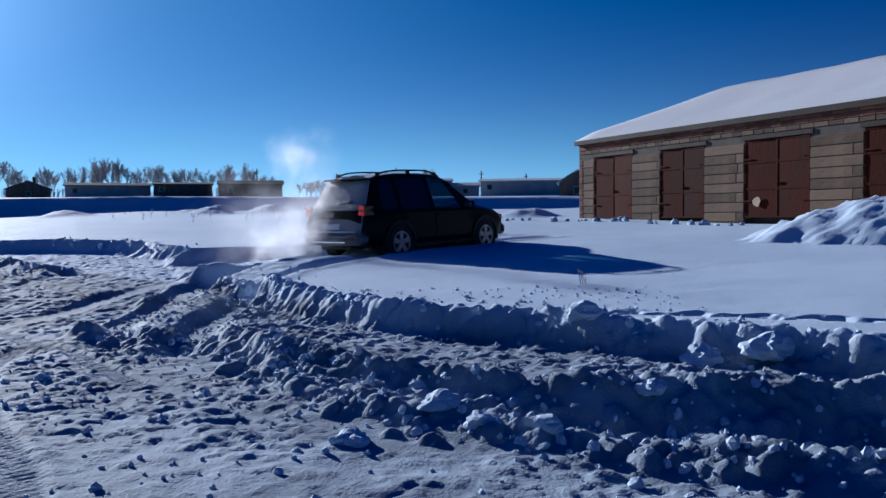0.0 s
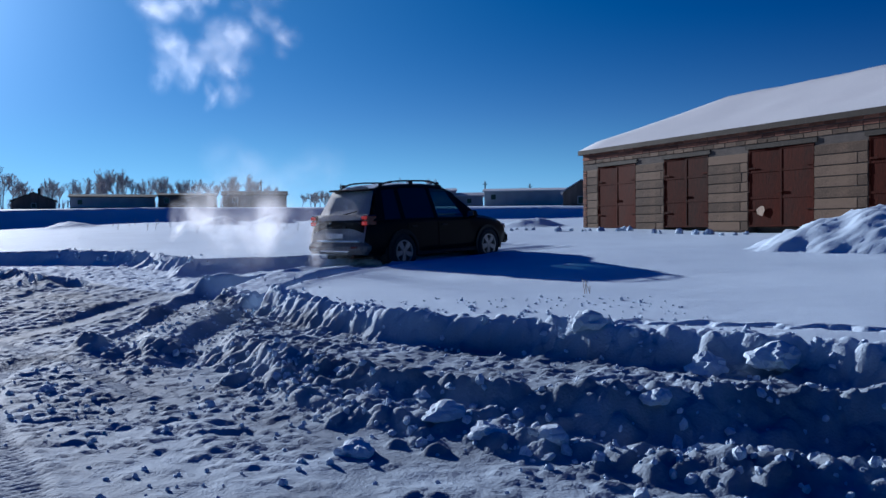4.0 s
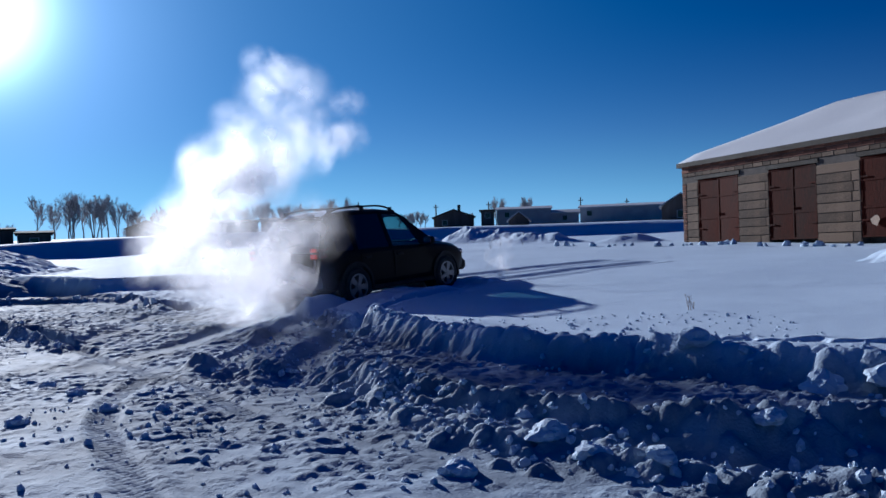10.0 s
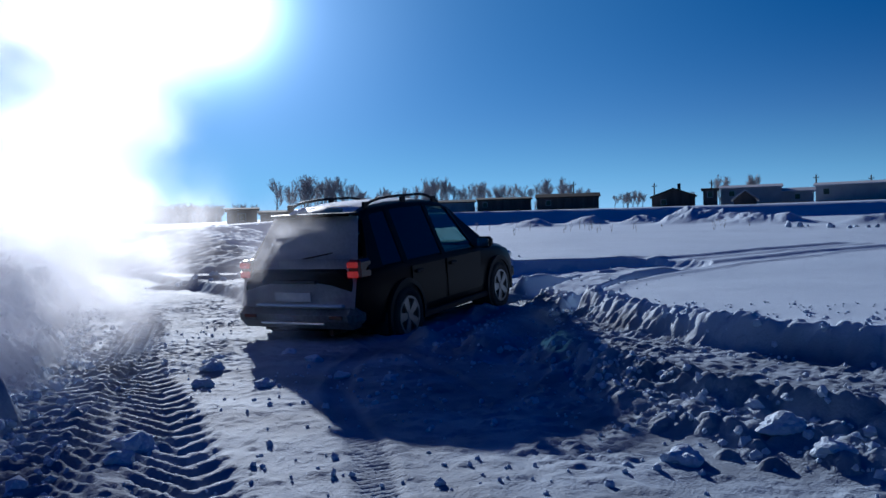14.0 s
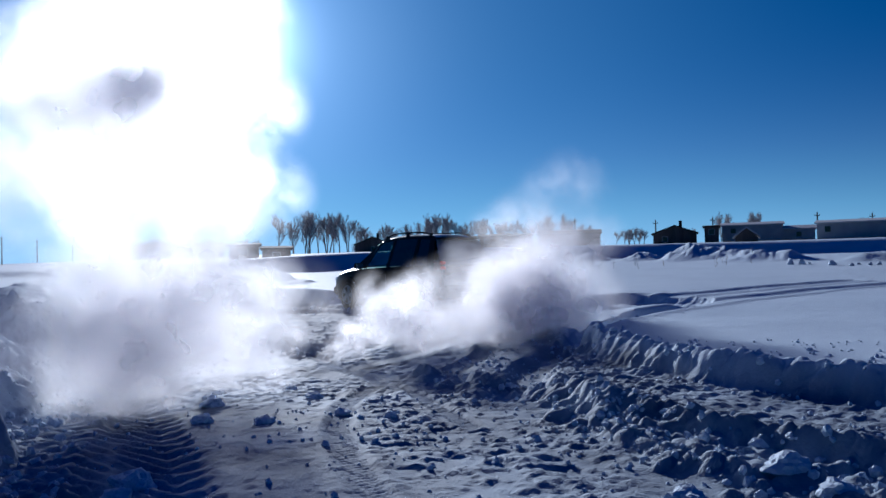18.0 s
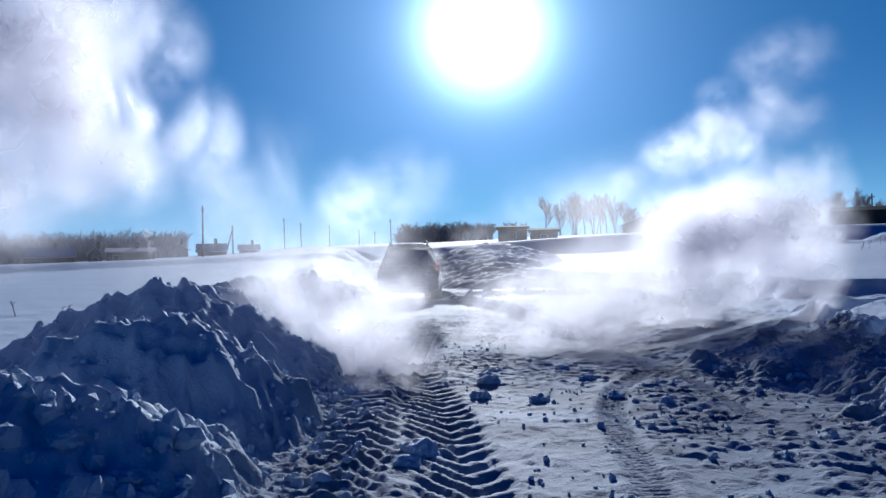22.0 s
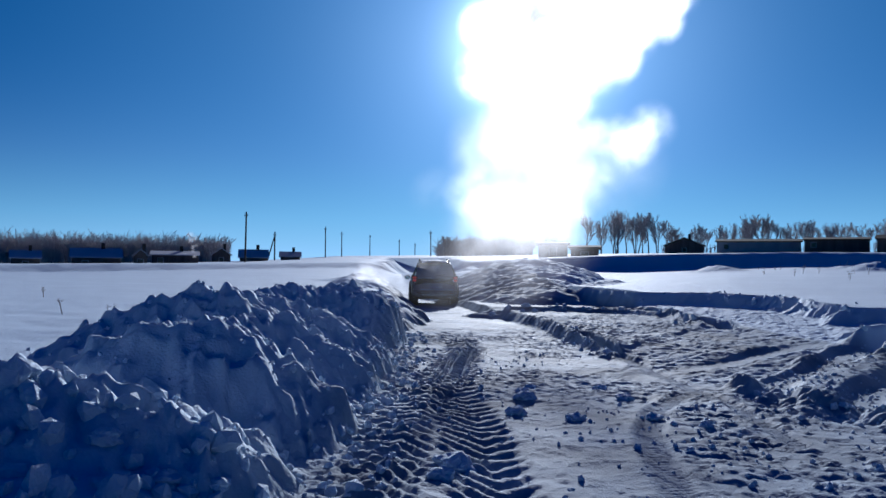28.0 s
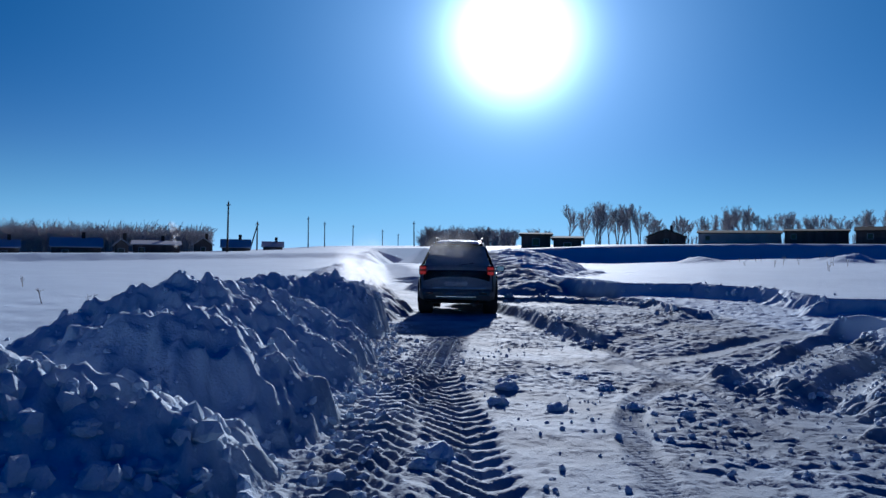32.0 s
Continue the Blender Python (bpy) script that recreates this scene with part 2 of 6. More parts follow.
# lines of the plan
FIELD_BERM = [(4.6, 3.6), (2.45, 5.75), (1.3, 6.7), (-0.6, 7.9), (-1.55, 9.1), (-2.5, 10.9), (-3.4, 12.6), (-4.4, 13.6), (-5.3, 14.2), (-7.4, 16.1), (-9.4, 17.9), (-12.0, 20.8), (-16.0, 24.4), (-22.0, 28.5), (-60, 66)]
MID_BERM = [(4.6, 4.2), (2.1, 4.75), (1.5, 4.75), (0.9, 4.8), (0.3, 5.05), (-0.45, 5.5), (-0.9, 6.0), (-1.5, 6.7), (-2.2, 7.6), (-3.6, 8.3), (-4.3, 8.75), (-5.3, 9.5), (-6.5, 10.4), (-8.5, 12.2), (-11.5, 15.1), (-14.5, 17.8)]
NEAR_BERM = [(3.0, 3.3), (1.4, 3.9), (0.6, 4.3), (-0.2, 4.85), (-0.65, 5.25), (-1.1, 5.8), (-1.45, 6.3)]
BANK_FOOT = [(-1.5, -1.0), (-2.5, 1.2), (-3.47, 2.56), (-3.94, 3.13), (-5.27, 4.52), (-6.68, 6.09), (-9.46, 8.92), (-11.43, 11.11), (-15.0, 14.6), (-22.0, 20.6), (-60, 57)]
RUT_1 = [(-3.1, 7.6), (-3.3, 8.3), (-3.55, 9.0), (-3.6, 10.4), (-3.75, 12.2), (-3.3, 14.4), (-1.9, 17.6), (-0.1, 20.3), (1.6, 21.9)]
RUT_0 = [(-5.0, 8.6), (-4.75, 10.3), (-4.65, 11.9), (-4.6, 13.2), (-4.2, 14.6), (-3.6, 16.0), (-2.7, 17.6)]
RUT_2 = [(-2.3, 7.3), (-2.4, 7.9), (-2.6, 9.05), (-2.6, 10.6), (-2.5, 12.4), (-2.1, 13.8), (-0.7, 16.8), (0.9, 19.3), (2.6, 20.9)]
ARC_1 = [(-5.0, 14.9), (-6.1, 17.3), (-8.0, 19.4), (-10.6, 20.4), (-13.2, 19.7), (-15.9, 19.4)]
ARC_2 = [(-6.6, 14.6), (-7.5, 16.3), (-8.9, 17.9), (-10.6, 18.8), (-12.8, 18.2), (-15.0, 17.9)]
TREAD_1 = [(-2.2, 1.4), (-3.36, 2.85), (-4.4, 4.08), (-5.35, 5.28), (-6.92, 7.35), (-9.5, 10.6)]
TREAD_2 = [(-1.7, 1.9), (-2.86, 3.35), (-3.73, 4.23), (-4.65, 5.17), (-6.18, 6.63), (-8.8, 9.9)]
TYRE_MARK = [(-1.5, 2.9), (-2.08, 3.96), (-2.7, 4.82), (-3.22, 5.61), (-3.69, 6.61), (-4.0, 7.9)]
TYRE_MARK_2 = [(-0.6, 3.2), (-1.3, 4.4), (-2.2, 5.9), (-3.3, 7.3), (-5.6, 9.6), (-8.0, 12.0)]
# ground pressed flat where the car ploughs through: x, y, height
SWATH = [(-4.8, 7.6, -0.02), (-5.0, 9.4, -0.03), (-5.1, 10.4, 0.02), (-5.2, 11.5, 0.1), (-5.4, 13.0, 0.18), (-5.1, 14.7, 0.24), (-4.3, 15.8, 0.24), (-3.2, 16.4, 0.32), (-2.4, 16.2, 0.38)]
SWATH_2 = [(-5.6, 13.2, 0.1), (-5.95, 14.9, 0.2), (-7.0, 17.0, 0.27), (-8.4, 18.6, 0.32), (-10.6, 19.6, 0.32), (-13.2, 19.3, 0.2), (-15.6, 18.9, 0.05)]
# ridges of shovelled snow: x, y, crest height; then half-width and steepness
RIDGES = [
    ([(-6.4, -0.6, 0.75), (-5.6, 0.2, 0.84), (-4.5, 1.45, 0.8), (-4.28, 2.05, 0.64), (-4.18, 2.35, 0.44), (-4.05, 2.6, 0.1)], 0.72, 1.5),
    ([(-5.95, 2.35, 0.55), (-5.75, 2.55, 0.72), (-5.5, 2.9, 0.86), (-5.3, 3.25, 0.88), (-5.18, 3.45, 0.72), (-5.02, 3.72, 0.52), (-4.85, 3.95, 0.1)], 0.85, 1.5),
    ([(-8.2, 3.1, 0.4), (-7.8, 3.5, 0.66), (-7.45, 4.1, 1.04), (-7.3, 4.35, 1.1), (-7.15, 4.6, 0.95), (-6.9, 4.95, 0.7), (-6.65, 5.25, 0.12)], 1.05, 1.5),
    ([(-8.6, 5.2, 0.85), (-8.3, 5.6, 1.0), (-8.0, 6.0, 0.85), (-7.7, 6.3, 0.5), (-7.5, 6.5, 0.08)], 1.1, 1.6),
    ([(-11.8, 7.8, 0.85), (-11.3, 8.2, 1.0), (-10.8, 8.95, 1.06), (-10.5, 9.25, 0.8), (-10.2, 9.5, 0.4), (-9.95, 9.75, 0.04)], 1.2, 1.6),
    ([(-13.6, 11.0, 0.7), (-15.5, 13.2, 0.85), (-18.5, 15.8, 0.75), (-24, 20.8, 0.9), (-32, 28.0, 1.1)], 1.6, 2.0),
    ([(-17.5, 24.5, 0.7), (-20.5, 28.0, 1.3), (-23.5, 31.5, 1.9), (-27.0, 35.5, 2.0)], 2.6, 1.8),
    ([(-14.6, 24.5, 0.55), (-16.8, 26.5, 0.9), (-18.0, 29.0, 1.0)], 1.6, 2.0),
    ([(7.3, 18.6, 0.7), (8.0, 18.3, 1.15), (8.7, 18.0, 1.4), (9.45, 17.6, 1.62), (10.5, 17.0, 1.9), (13.0, 16.4, 1.9)], 1.4, 2.2),
]
TRACKS = [(1.43, 7.78), (3.67, 6.9)]
# low heaps out on the field: x, y, radius, height
HEAPS = [(-14.7, 53, 1.3, 0.55), (-11.8, 56.8, 1.4, 0.55), (-8.1, 55.4, 1.2, 0.65), (-4.2, 49.8, 1.7, 0.95), (-2.2, 48.5, 1.2, 0.6), (-0.8, 46.0, 1.6, 0.6), (0.9, 44.0, 1.0, 0.4),
         (-17.6, 57.5, 1.2, 0.35), (-23.0, 50.0, 1.5, 0.4), (3.4, 39.0, 0.9, 0.35), (4.6, 40.0, 0.8, 0.4)]


def ridge(X, Y, pts, width, power):
    """Absolute height of a heaped ridge (-9 away from it)."""
    best = np.full(X.shape, -9.0)
    for (x0, y0, h0), (x1, y1, h1) in zip(pts, pts[1:]):
        dx, dy = x1 - x0, y1 - y0
        t = np.clip(((X - x0) * dx + (Y - y0) * dy) / (dx * dx + dy * dy), 0, 1)
        d = np.hypot(X - x0 - t * dx, Y - y0 - t * dy) / width
        best = np.maximum(best, (h0 + (h1 - h0) * t) - 0.55 * d ** power)
    return best


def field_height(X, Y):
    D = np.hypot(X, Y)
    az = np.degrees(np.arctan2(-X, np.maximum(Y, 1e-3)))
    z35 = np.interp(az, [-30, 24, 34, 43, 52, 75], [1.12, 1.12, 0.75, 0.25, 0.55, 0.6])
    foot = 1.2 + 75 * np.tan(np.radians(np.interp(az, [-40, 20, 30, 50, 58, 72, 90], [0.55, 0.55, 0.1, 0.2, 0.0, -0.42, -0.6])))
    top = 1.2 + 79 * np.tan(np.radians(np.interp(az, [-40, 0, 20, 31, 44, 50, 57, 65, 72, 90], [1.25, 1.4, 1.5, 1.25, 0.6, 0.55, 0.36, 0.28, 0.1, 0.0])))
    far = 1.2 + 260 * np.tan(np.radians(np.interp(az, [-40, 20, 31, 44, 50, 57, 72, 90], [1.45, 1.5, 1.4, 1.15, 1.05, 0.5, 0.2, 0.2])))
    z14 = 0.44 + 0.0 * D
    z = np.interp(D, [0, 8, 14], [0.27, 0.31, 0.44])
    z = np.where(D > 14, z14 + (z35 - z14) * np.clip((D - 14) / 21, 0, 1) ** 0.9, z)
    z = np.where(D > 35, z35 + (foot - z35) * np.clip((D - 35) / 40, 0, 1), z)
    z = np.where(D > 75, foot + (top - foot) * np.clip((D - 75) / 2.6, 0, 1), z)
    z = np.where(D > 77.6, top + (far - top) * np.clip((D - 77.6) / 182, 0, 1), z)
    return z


def ground_grid():
    xs = steps(-700, -90, 40, 40) + steps(-90, -32, 2.0, 2.0) + steps(-32, -15, 0.16, 0.16) + steps(-15, -11, 0.07, 0.07) + steps(-11, 3.2, 0.023, 0.023)
    xs += steps(3.2, 6, 0.07, 0.07) + steps(6, 16, 0.14, 0.14) + steps(16, 90, 2.0, 2.0) + steps(90, 701, 40, 40)
    ys = steps(-200, -20, 20, 20) + steps(-20, 0.6, 1.2, 1.2) + steps(0.6, 1.2, 0.06, 0.06) + steps(1.2, 12, 0.023, 0.023) + steps(12, 20, 0.055, 0.055) + steps(20, 36, 0.12, 0.12)
    ys += steps(36, 60, 0.5, 0.5) + steps(60, 90, 0.9, 0.9) + steps(90, 150, 4, 4) + steps(150, 1001, 30, 30)
    return np.array(xs), np.array(ys)


GX, GY = ground_grid()
MX, MY = np.meshgrid(GX, GY, indexing="xy")


def groove(z, pts, width, floor_z, depth, shoulder, wob):
    d, s, a = far_line(pts, MX, MY)
    d = np.abs(d + wob)
    g = np.exp(-(d / width) ** 4)
    floor = np.minimum(z - depth, np.interp(a, floor_z[0], floor_z[1])) if floor_z is not None else z - depth
    z = z * (1 - g) + np.minimum(z, floor) * g
    return z + shoulder * np.exp(-((d - width * 1.75) / (width * 0.55)) ** 2), g


def build_height():
    X, Y = MX, MY
    D = np.hypot(X, Y)
    wob = fbm(X, Y, 1.1, 3, 2)
    fine = fbm(X, Y, 5.5, 3, 1)
    df, sf, af = far_line(FIELD_BERM, X, Y)
    side = df * -sf + 0.2 * wob + 0.05 * fine          # > 0 on the field's side
    dbk, sbk, abk = far_line(BANK_FOOT, X, Y)
    bank = dbk * sbk + 0.25 * wob                      # > 0 on the bank's side
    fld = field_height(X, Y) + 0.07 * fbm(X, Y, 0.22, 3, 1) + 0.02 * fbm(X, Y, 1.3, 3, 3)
    chips = fbm(X, Y, 9.0, 4, 4)
    near = 1 - smooth(14, 24, D)
    plates = np.clip(fbm(X * 0.8 + Y * 0.5, Y * 1.1 - X * 0.4, 6.5, 4, 4) - 0.05, 0, 0.1) + 0.7 * np.clip(fbm(X, Y, 17.0, 3, 2) - 0.06, 0, 0.12)
    trod = smooth(-0.1, 0.12, fbm(X, Y, 0.55, 3, 5))
    road = 0.06 * fbm(X, Y, 0.9, 4, 0) + near * (0.012 * fine + plates * (0.06 + 0.10 * trod)) - 0.12 * smooth(15, 32, D) + 0.9 * smooth(36, 75, D)
    w = smooth(-0.22, 0.08, side)
    z = road * (1 - w) + fld * w
    dm, sm, am = far_line(MID_BERM, X, Y)
    mid = -sm * dm + 0.16 * wob + 0.04 * fine
    lane = smooth(-0.1, 0.12, mid) * (1 - w)
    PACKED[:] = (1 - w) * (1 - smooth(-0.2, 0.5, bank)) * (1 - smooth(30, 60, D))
    z = z + lane * (0.135 + 0.09 * smooth(11, 17, D) * (1 - smooth(-3.4, -1.2, X)) + 0.03 * fbm(X, Y, 1.6, 3, 3) + 0.1 * plates)
    lump = 0.85 + 0.7 * fbm(X, Y, 2.2, 3, 5)
    lump2 = 0.8 + 1.2 * fbm(X, Y, 2.4, 3, 3)
    z = z + 0.07 * np.exp(-((side - 0.02) / 0.16) ** 2) * lump * (1 - smooth(24, 40, D))
    z = z + (0.05 + 0.04 * smooth(-2.6, -0.6, X)) * np.exp(-(mid / 0.18) ** 2) * lump * (1 - smooth(16, 22, D))
    dn, sn, an = far_line(NEAR_BERM, X, Y)
    z = z + 0.09 * np.exp(-((dn + 0.15 * wob) / 0.22) ** 2) * lump2
    # trough on the camera's side of the middle berm
    z = z - 0.06 * np.exp(-((mid + 0.42) / 0.2) ** 2) * smooth(0.2, 1.4, X) * (Y < 9)
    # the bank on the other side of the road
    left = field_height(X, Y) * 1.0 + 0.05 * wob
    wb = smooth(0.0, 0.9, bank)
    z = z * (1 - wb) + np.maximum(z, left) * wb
    rough = 0.16 * fbm(X, Y, 1.3, 4, 0) - 0.14 * np.abs(fbm(X, Y, 2.6, 3, 2)) + 0.09 * fbm(X, Y, 5.0, 3, 5) + 0.05 * fbm(X, Y, 11.0, 3, 1) - 0.10 * np.abs(fbm(X, Y, 7.5, 3, 4))
    crag = fbm(X, Y, 3.1, 2, 5)
    rough = rough + 0.16 * (0.12 - np.abs(crag)) + 0.07 * np.clip(fbm(X, Y, 6.3, 2, 1), -0.05, 0.12) * 3
    slab = np.floor((fbm(X, Y, 1.6, 3, 4) + 0.5) * 9) / 9 - 0.5
    for i, (pts, width, power) in enumerate(RIDGES):
        h = ridge(X + 0.35 * wob + 0.05 * fine, Y + 0.35 * fbm(X, Y, 1.2, 3, 4), pts, width, power)
        keep = h > -2
        dr, sr, ar = far_line([p[:2] for p in pts], X, Y)
        flute = -0.3 * smooth(0.1, 0.45, dr) * np.abs(fbm(ar * 6.0 + 0.8 * wob, dr * 0.8, 1.0, 3, 2)) if i < 5 else 0.0
        ragged_top = 0.22 * np.exp(-(dr / 0.16) ** 2) * fbm(X, Y, 7.0, 3, 4)
        h = h + np.where(keep, rough * (1.0 if i < 8 else 0.6) + 0.07 * slab + flute + ragged_top, 0)
        if i < 5:
            h = h - 1.3 * smooth(-0.1, 0.45, -bank)
        z = np.maximum(z, h - 0.06)
    for x, y, r, h in HEAPS:
        d = np.hypot(X - x, (Y - y) * 0.8) / r
        z = z + h * np.exp(-d ** 2) * (0.9 + 1.0 * fbm(X, Y, 1.4, 3, 2))
    # ruts of the car out into the field and back
    z, g0 = groove(z, RUT_0, 0.27, ([0, 1.7, 4, 7, 11], [0.0, 0.02, 0.1, 0.25, 2.0]), 0.03, 0.025, 0.1 * wob)
    z, g1 = groove(z, RUT_1, 0.24, ([0, 2.6, 6, 9, 12], [0.0, 0.02, 0.16, 0.5, 2.0]), 0.03, 0.025, 0.06 * wob)
    z, g2 = groove(z, RUT_2, 0.24, ([0, 2.6, 6, 9, 12], [0.0, 0.02, 0.16, 0.5, 2.0]), 0.03, 0.025, 0.06 * wob)
    # the pressed strip between the two ruts where they leave the road
    db, sb, ab = far_line([((p[0] + q[0]) / 2, (p[1] + q[1]) / 2) for p, q in zip(RUT_1[:6], RUT_2[:6])], X, Y)
    strip_top = np.interp(ab, [0, 2.7, 5.0, 8.0], [0.1, 0.15, 0.26, 0.6]) + 0.04 * fine + 0.9 * smooth(0.42, 0.9, db + 0.1 * wob)
    z = np.where(db < 0.9, np.minimum(z, strip_top), z)
    for pts in (ARC_1, ARC_2):
        z, g3 = groove(z, pts, 0.24, None, 0.26, 0.11, 0.25 * wob)
    for pts in (SWATH, SWATH_2):
        d, s, a = far_line([(p[0], p[1]) for p in pts], X, Y)
        runs = [0.0]
        for p, q in zip(pts, pts[1:]):
            runs.append(runs[-1] + math.hypot(q[0] - p[0], q[1] - p[1]))
        cap = np.interp(a, runs, [p[2] for p in pts]) + 0.03 + 0.1 * np.abs(fine) + 1.1 * smooth(1.05, 2.3, d + 0.5 * wob)
        z = np.where(d < 2.2, np.minimum(z, cap), z)
    # a line of small tracks in the untouched snow
    for k in range(26):
        x, y = TRACKS[0][0] + (TRACKS[1][0] - TRACKS[0][0]) * (k / 25), TRACKS[0][1] + (TRACKS[1][1] - TRACKS[0][1]) * (k / 25)
        x, y = x + 0.16 * math.sin(k * 7.3), y + 0.07 * math.sin(k * 4.1)
        i0, i1, j0, j1 = np.searchsorted(GX, x - 0.5), np.searchsorted(GX, x + 0.5), np.searchsorted(GY, y - 0.5), np.searchsorted(GY, y + 0.5)
        dx, dy = X[j0:j1, i0:i1] - x, Y[j0:j1, i0:i1] - y
        z[j0:j1, i0:i1] += -0.05 * np.exp(-(dx / 0.1) ** 4 - (dy / 0.06) ** 4) + (0.012 + 0.012 * math.sin(k * 2.7)) * np.exp(-((dx - 0.05) / 0.12) ** 2 - ((dy - 0.12) / 0.06) ** 2)
    # tractor treads with slanted lugs
    for pts, lean in ((TREAD_1, 1), (TREAD_2, -1)):
        d, s, a = far_line(pts, X, Y)
        band = np.exp(-(d / 0.27) ** 6) * (1 - wb)
        lug = np.sin((a + lean * 1.35 * np.abs(s * d + 0.05) - 0.5 * s * d + 0.05 * wob) * 2 * math.pi / 0.23)
        z = z - band * (0.022 - 0.016 * np.clip(lug * 2.6 - 0.2, -1, 1)) * (0.75 + 1.2 * vnoise(X * 3, Y * 3, 2) * 0.5)
    for pts, wd in ((TYRE_MARK, 0.11), (TYRE_MARK_2[2:], 0.09)):
        d, s, a = far_line(pts, X, Y)
        band = np.exp(-(d / wd) ** 6) * (1 - w)
        z = z * (1 - 0.7 * band) + band * (-0.012 + 0.006 * np.sin(a * 2 * math.pi / 0.07 + s * d * 30)) + 0.007 * np.exp(-((d - wd * 1.35) / 0.035) ** 2) * (1 - w)
    return z


def clod_spots(rng, pts, count, spread, r0, r1):
    """Random places along a line of the plan."""
    segs = [(a, b, math.hypot(b[0] - a[0], b[1] - a[1])) for a, b in zip(pts, pts[1:])]
    total = sum(s[2] for s in segs)
    out = []
    for _ in range(count):
        k = rng.rand() * total
        for a, b, L in segs:
            if k <= L:
                break
            k -= L
        t = k / L
        x = a[0] + (b[0] - a[0]) * t + rng.randn() * spread
        y = a[1] + (b[1] - a[1]) * t + rng.randn() * spread
        out.append((x, y, r0 + (r1 - r0) * rng.rand() ** 2.5))
    return out


RAGGED = fbm(MX, MY, 11.0, 3, 3) * 1.6


def off_track(spots):
    """Leave out what the car has flattened."""
    x, y = np.array([p[0] for p in spots]), np.array([p[1] for p in spots])
    near = np.minimum(far_line([p[:2] for p in SWATH], x, y)[0], far_line([p[:2] for p in SWATH_2], x, y)[0])
    return [p for p, d in zip(spots, near) if d > 1.25]


def splat(z, spots, rng, tall=0.75):
    """Press half-buried lumps into the sheet."""
    first = z.copy()
    ragged = RAGGED
    spots = off_track(spots)
    for x, y, r in spots:
        i0, i1 = np.searchsorted(GX, x - 1.3 * r), np.searchsorted(GX, x + 1.3 * r)
        j0, j1 = np.searchsorted(GY, y - 1.3 * r), np.searchsorted(GY, y + 1.3 * r)
        if i1 - i0 < 3 or j1 - j0 < 3:
            continue
        a = rng.rand() * math.pi
        dx, dy = MX[j0:j1, i0:i1] - x, MY[j0:j1, i0:i1] - y
        u = np.abs(dx * math.cos(a) + dy * math.sin(a)) / (r * (0.8 + 0.45 * rng.rand()))
        v = np.abs(-dx * math.sin(a) + dy * math.cos(a)) / (r * (0.65 + 0.4 * rng.rand()))
        rag = 1 + 0.35 * (ragged[j0:j1, i0:i1])
        q = np.clip(1 - (u * rag) ** 2 - (v * rag) ** 2, 0, 1) ** 0.6
        base = z[j0:j1, i0:i1]
        low = first[j0:j1, i0:i1]
        z[j0:j1, i0:i1] = np.maximum(base, np.where(q > 0, low + r * tall * q * (1 + 0.2 * ragged[j0:j1, i0:i1]) + 0.25 * (rng.rand() - 0.5) * dx - 0.22 * r, -9))



def lump_height(z):
    rng = np.random.RandomState(5)
    splat(z, clod_spots(rng, FIELD_BERM[:7], 620, 0.10, 0.045, 0.13), rng, 0.9)
    splat(z, clod_spots(rng, MID_BERM[:9], 620, 0.11, 0.04, 0.12), rng, 0.9)
    splat(z, clod_spots(rng, MID_BERM[8:13], 420, 0.16, 0.035, 0.1), rng, 0.8)
    splat(z, clod_spots(rng, NEAR_BERM, 520, 0.12, 0.03, 0.1), rng, 0.9)
    splat(z, clod_spots(rng, RUT_0[:4], 160, 0.3, 0.026, 0.06), rng, 0.6)
    splat(z, clod_spots(rng, RUT_1[:5], 160, 0.3, 0.026, 0.055), rng, 0.6)
    splat(z, clod_spots(rng, RUT_2[:5], 160, 0.3, 0.026, 0.055), rng, 0.6)
    splat(z, clod_spots(rng, ARC_1, 500, 0.3, 0.07, 0.16), rng, 0.6)
    splat(z, clod_spots(rng, ARC_2, 500, 0.3, 0.07, 0.16), rng, 0.6)
    for pts, width, power in RIDGES[:5]:
        flat = [(p[0], p[1]) for p in pts]
        splat(z, clod_spots(rng, flat, 14, width * 0.3, 0.04, 0.1), rng, 0.8)
    splat(z, clod_spots(rng, BANK_FOOT[1:7], 1600, 0.2, 0.025, 0.08), rng, 0.6)
    # crumbs on the packed road
    splat(z, [(rng.uniform(-7, 2.5), rng.uniform(2.3, 9), 0.02 + 0.025 * rng.rand() ** 4) for _ in range(700)], rng, 0.5)
    return z


PACKED = np.zeros(MX.shape)
HEIGHT = lump_height(build_height())


def ground_at(x, y):
    i = min(max(np.searchsorted(GX, x) - 1, 0), len(GX) - 2)
    j = min(max(np.searchsorted(GY, y) - 1, 0), len(GY) - 2)
    u, v = (x - GX[i]) / (GX[i + 1] - GX[i]), (y - GY[j]) / (GY[j + 1] - GY[j])
    h = HEIGHT
    return float((h[j, i] * (1 - u) + h[j, i + 1] * u) * (1 - v) + (h[j + 1, i] * (1 - u) + h[j + 1, i + 1] * u) * v)


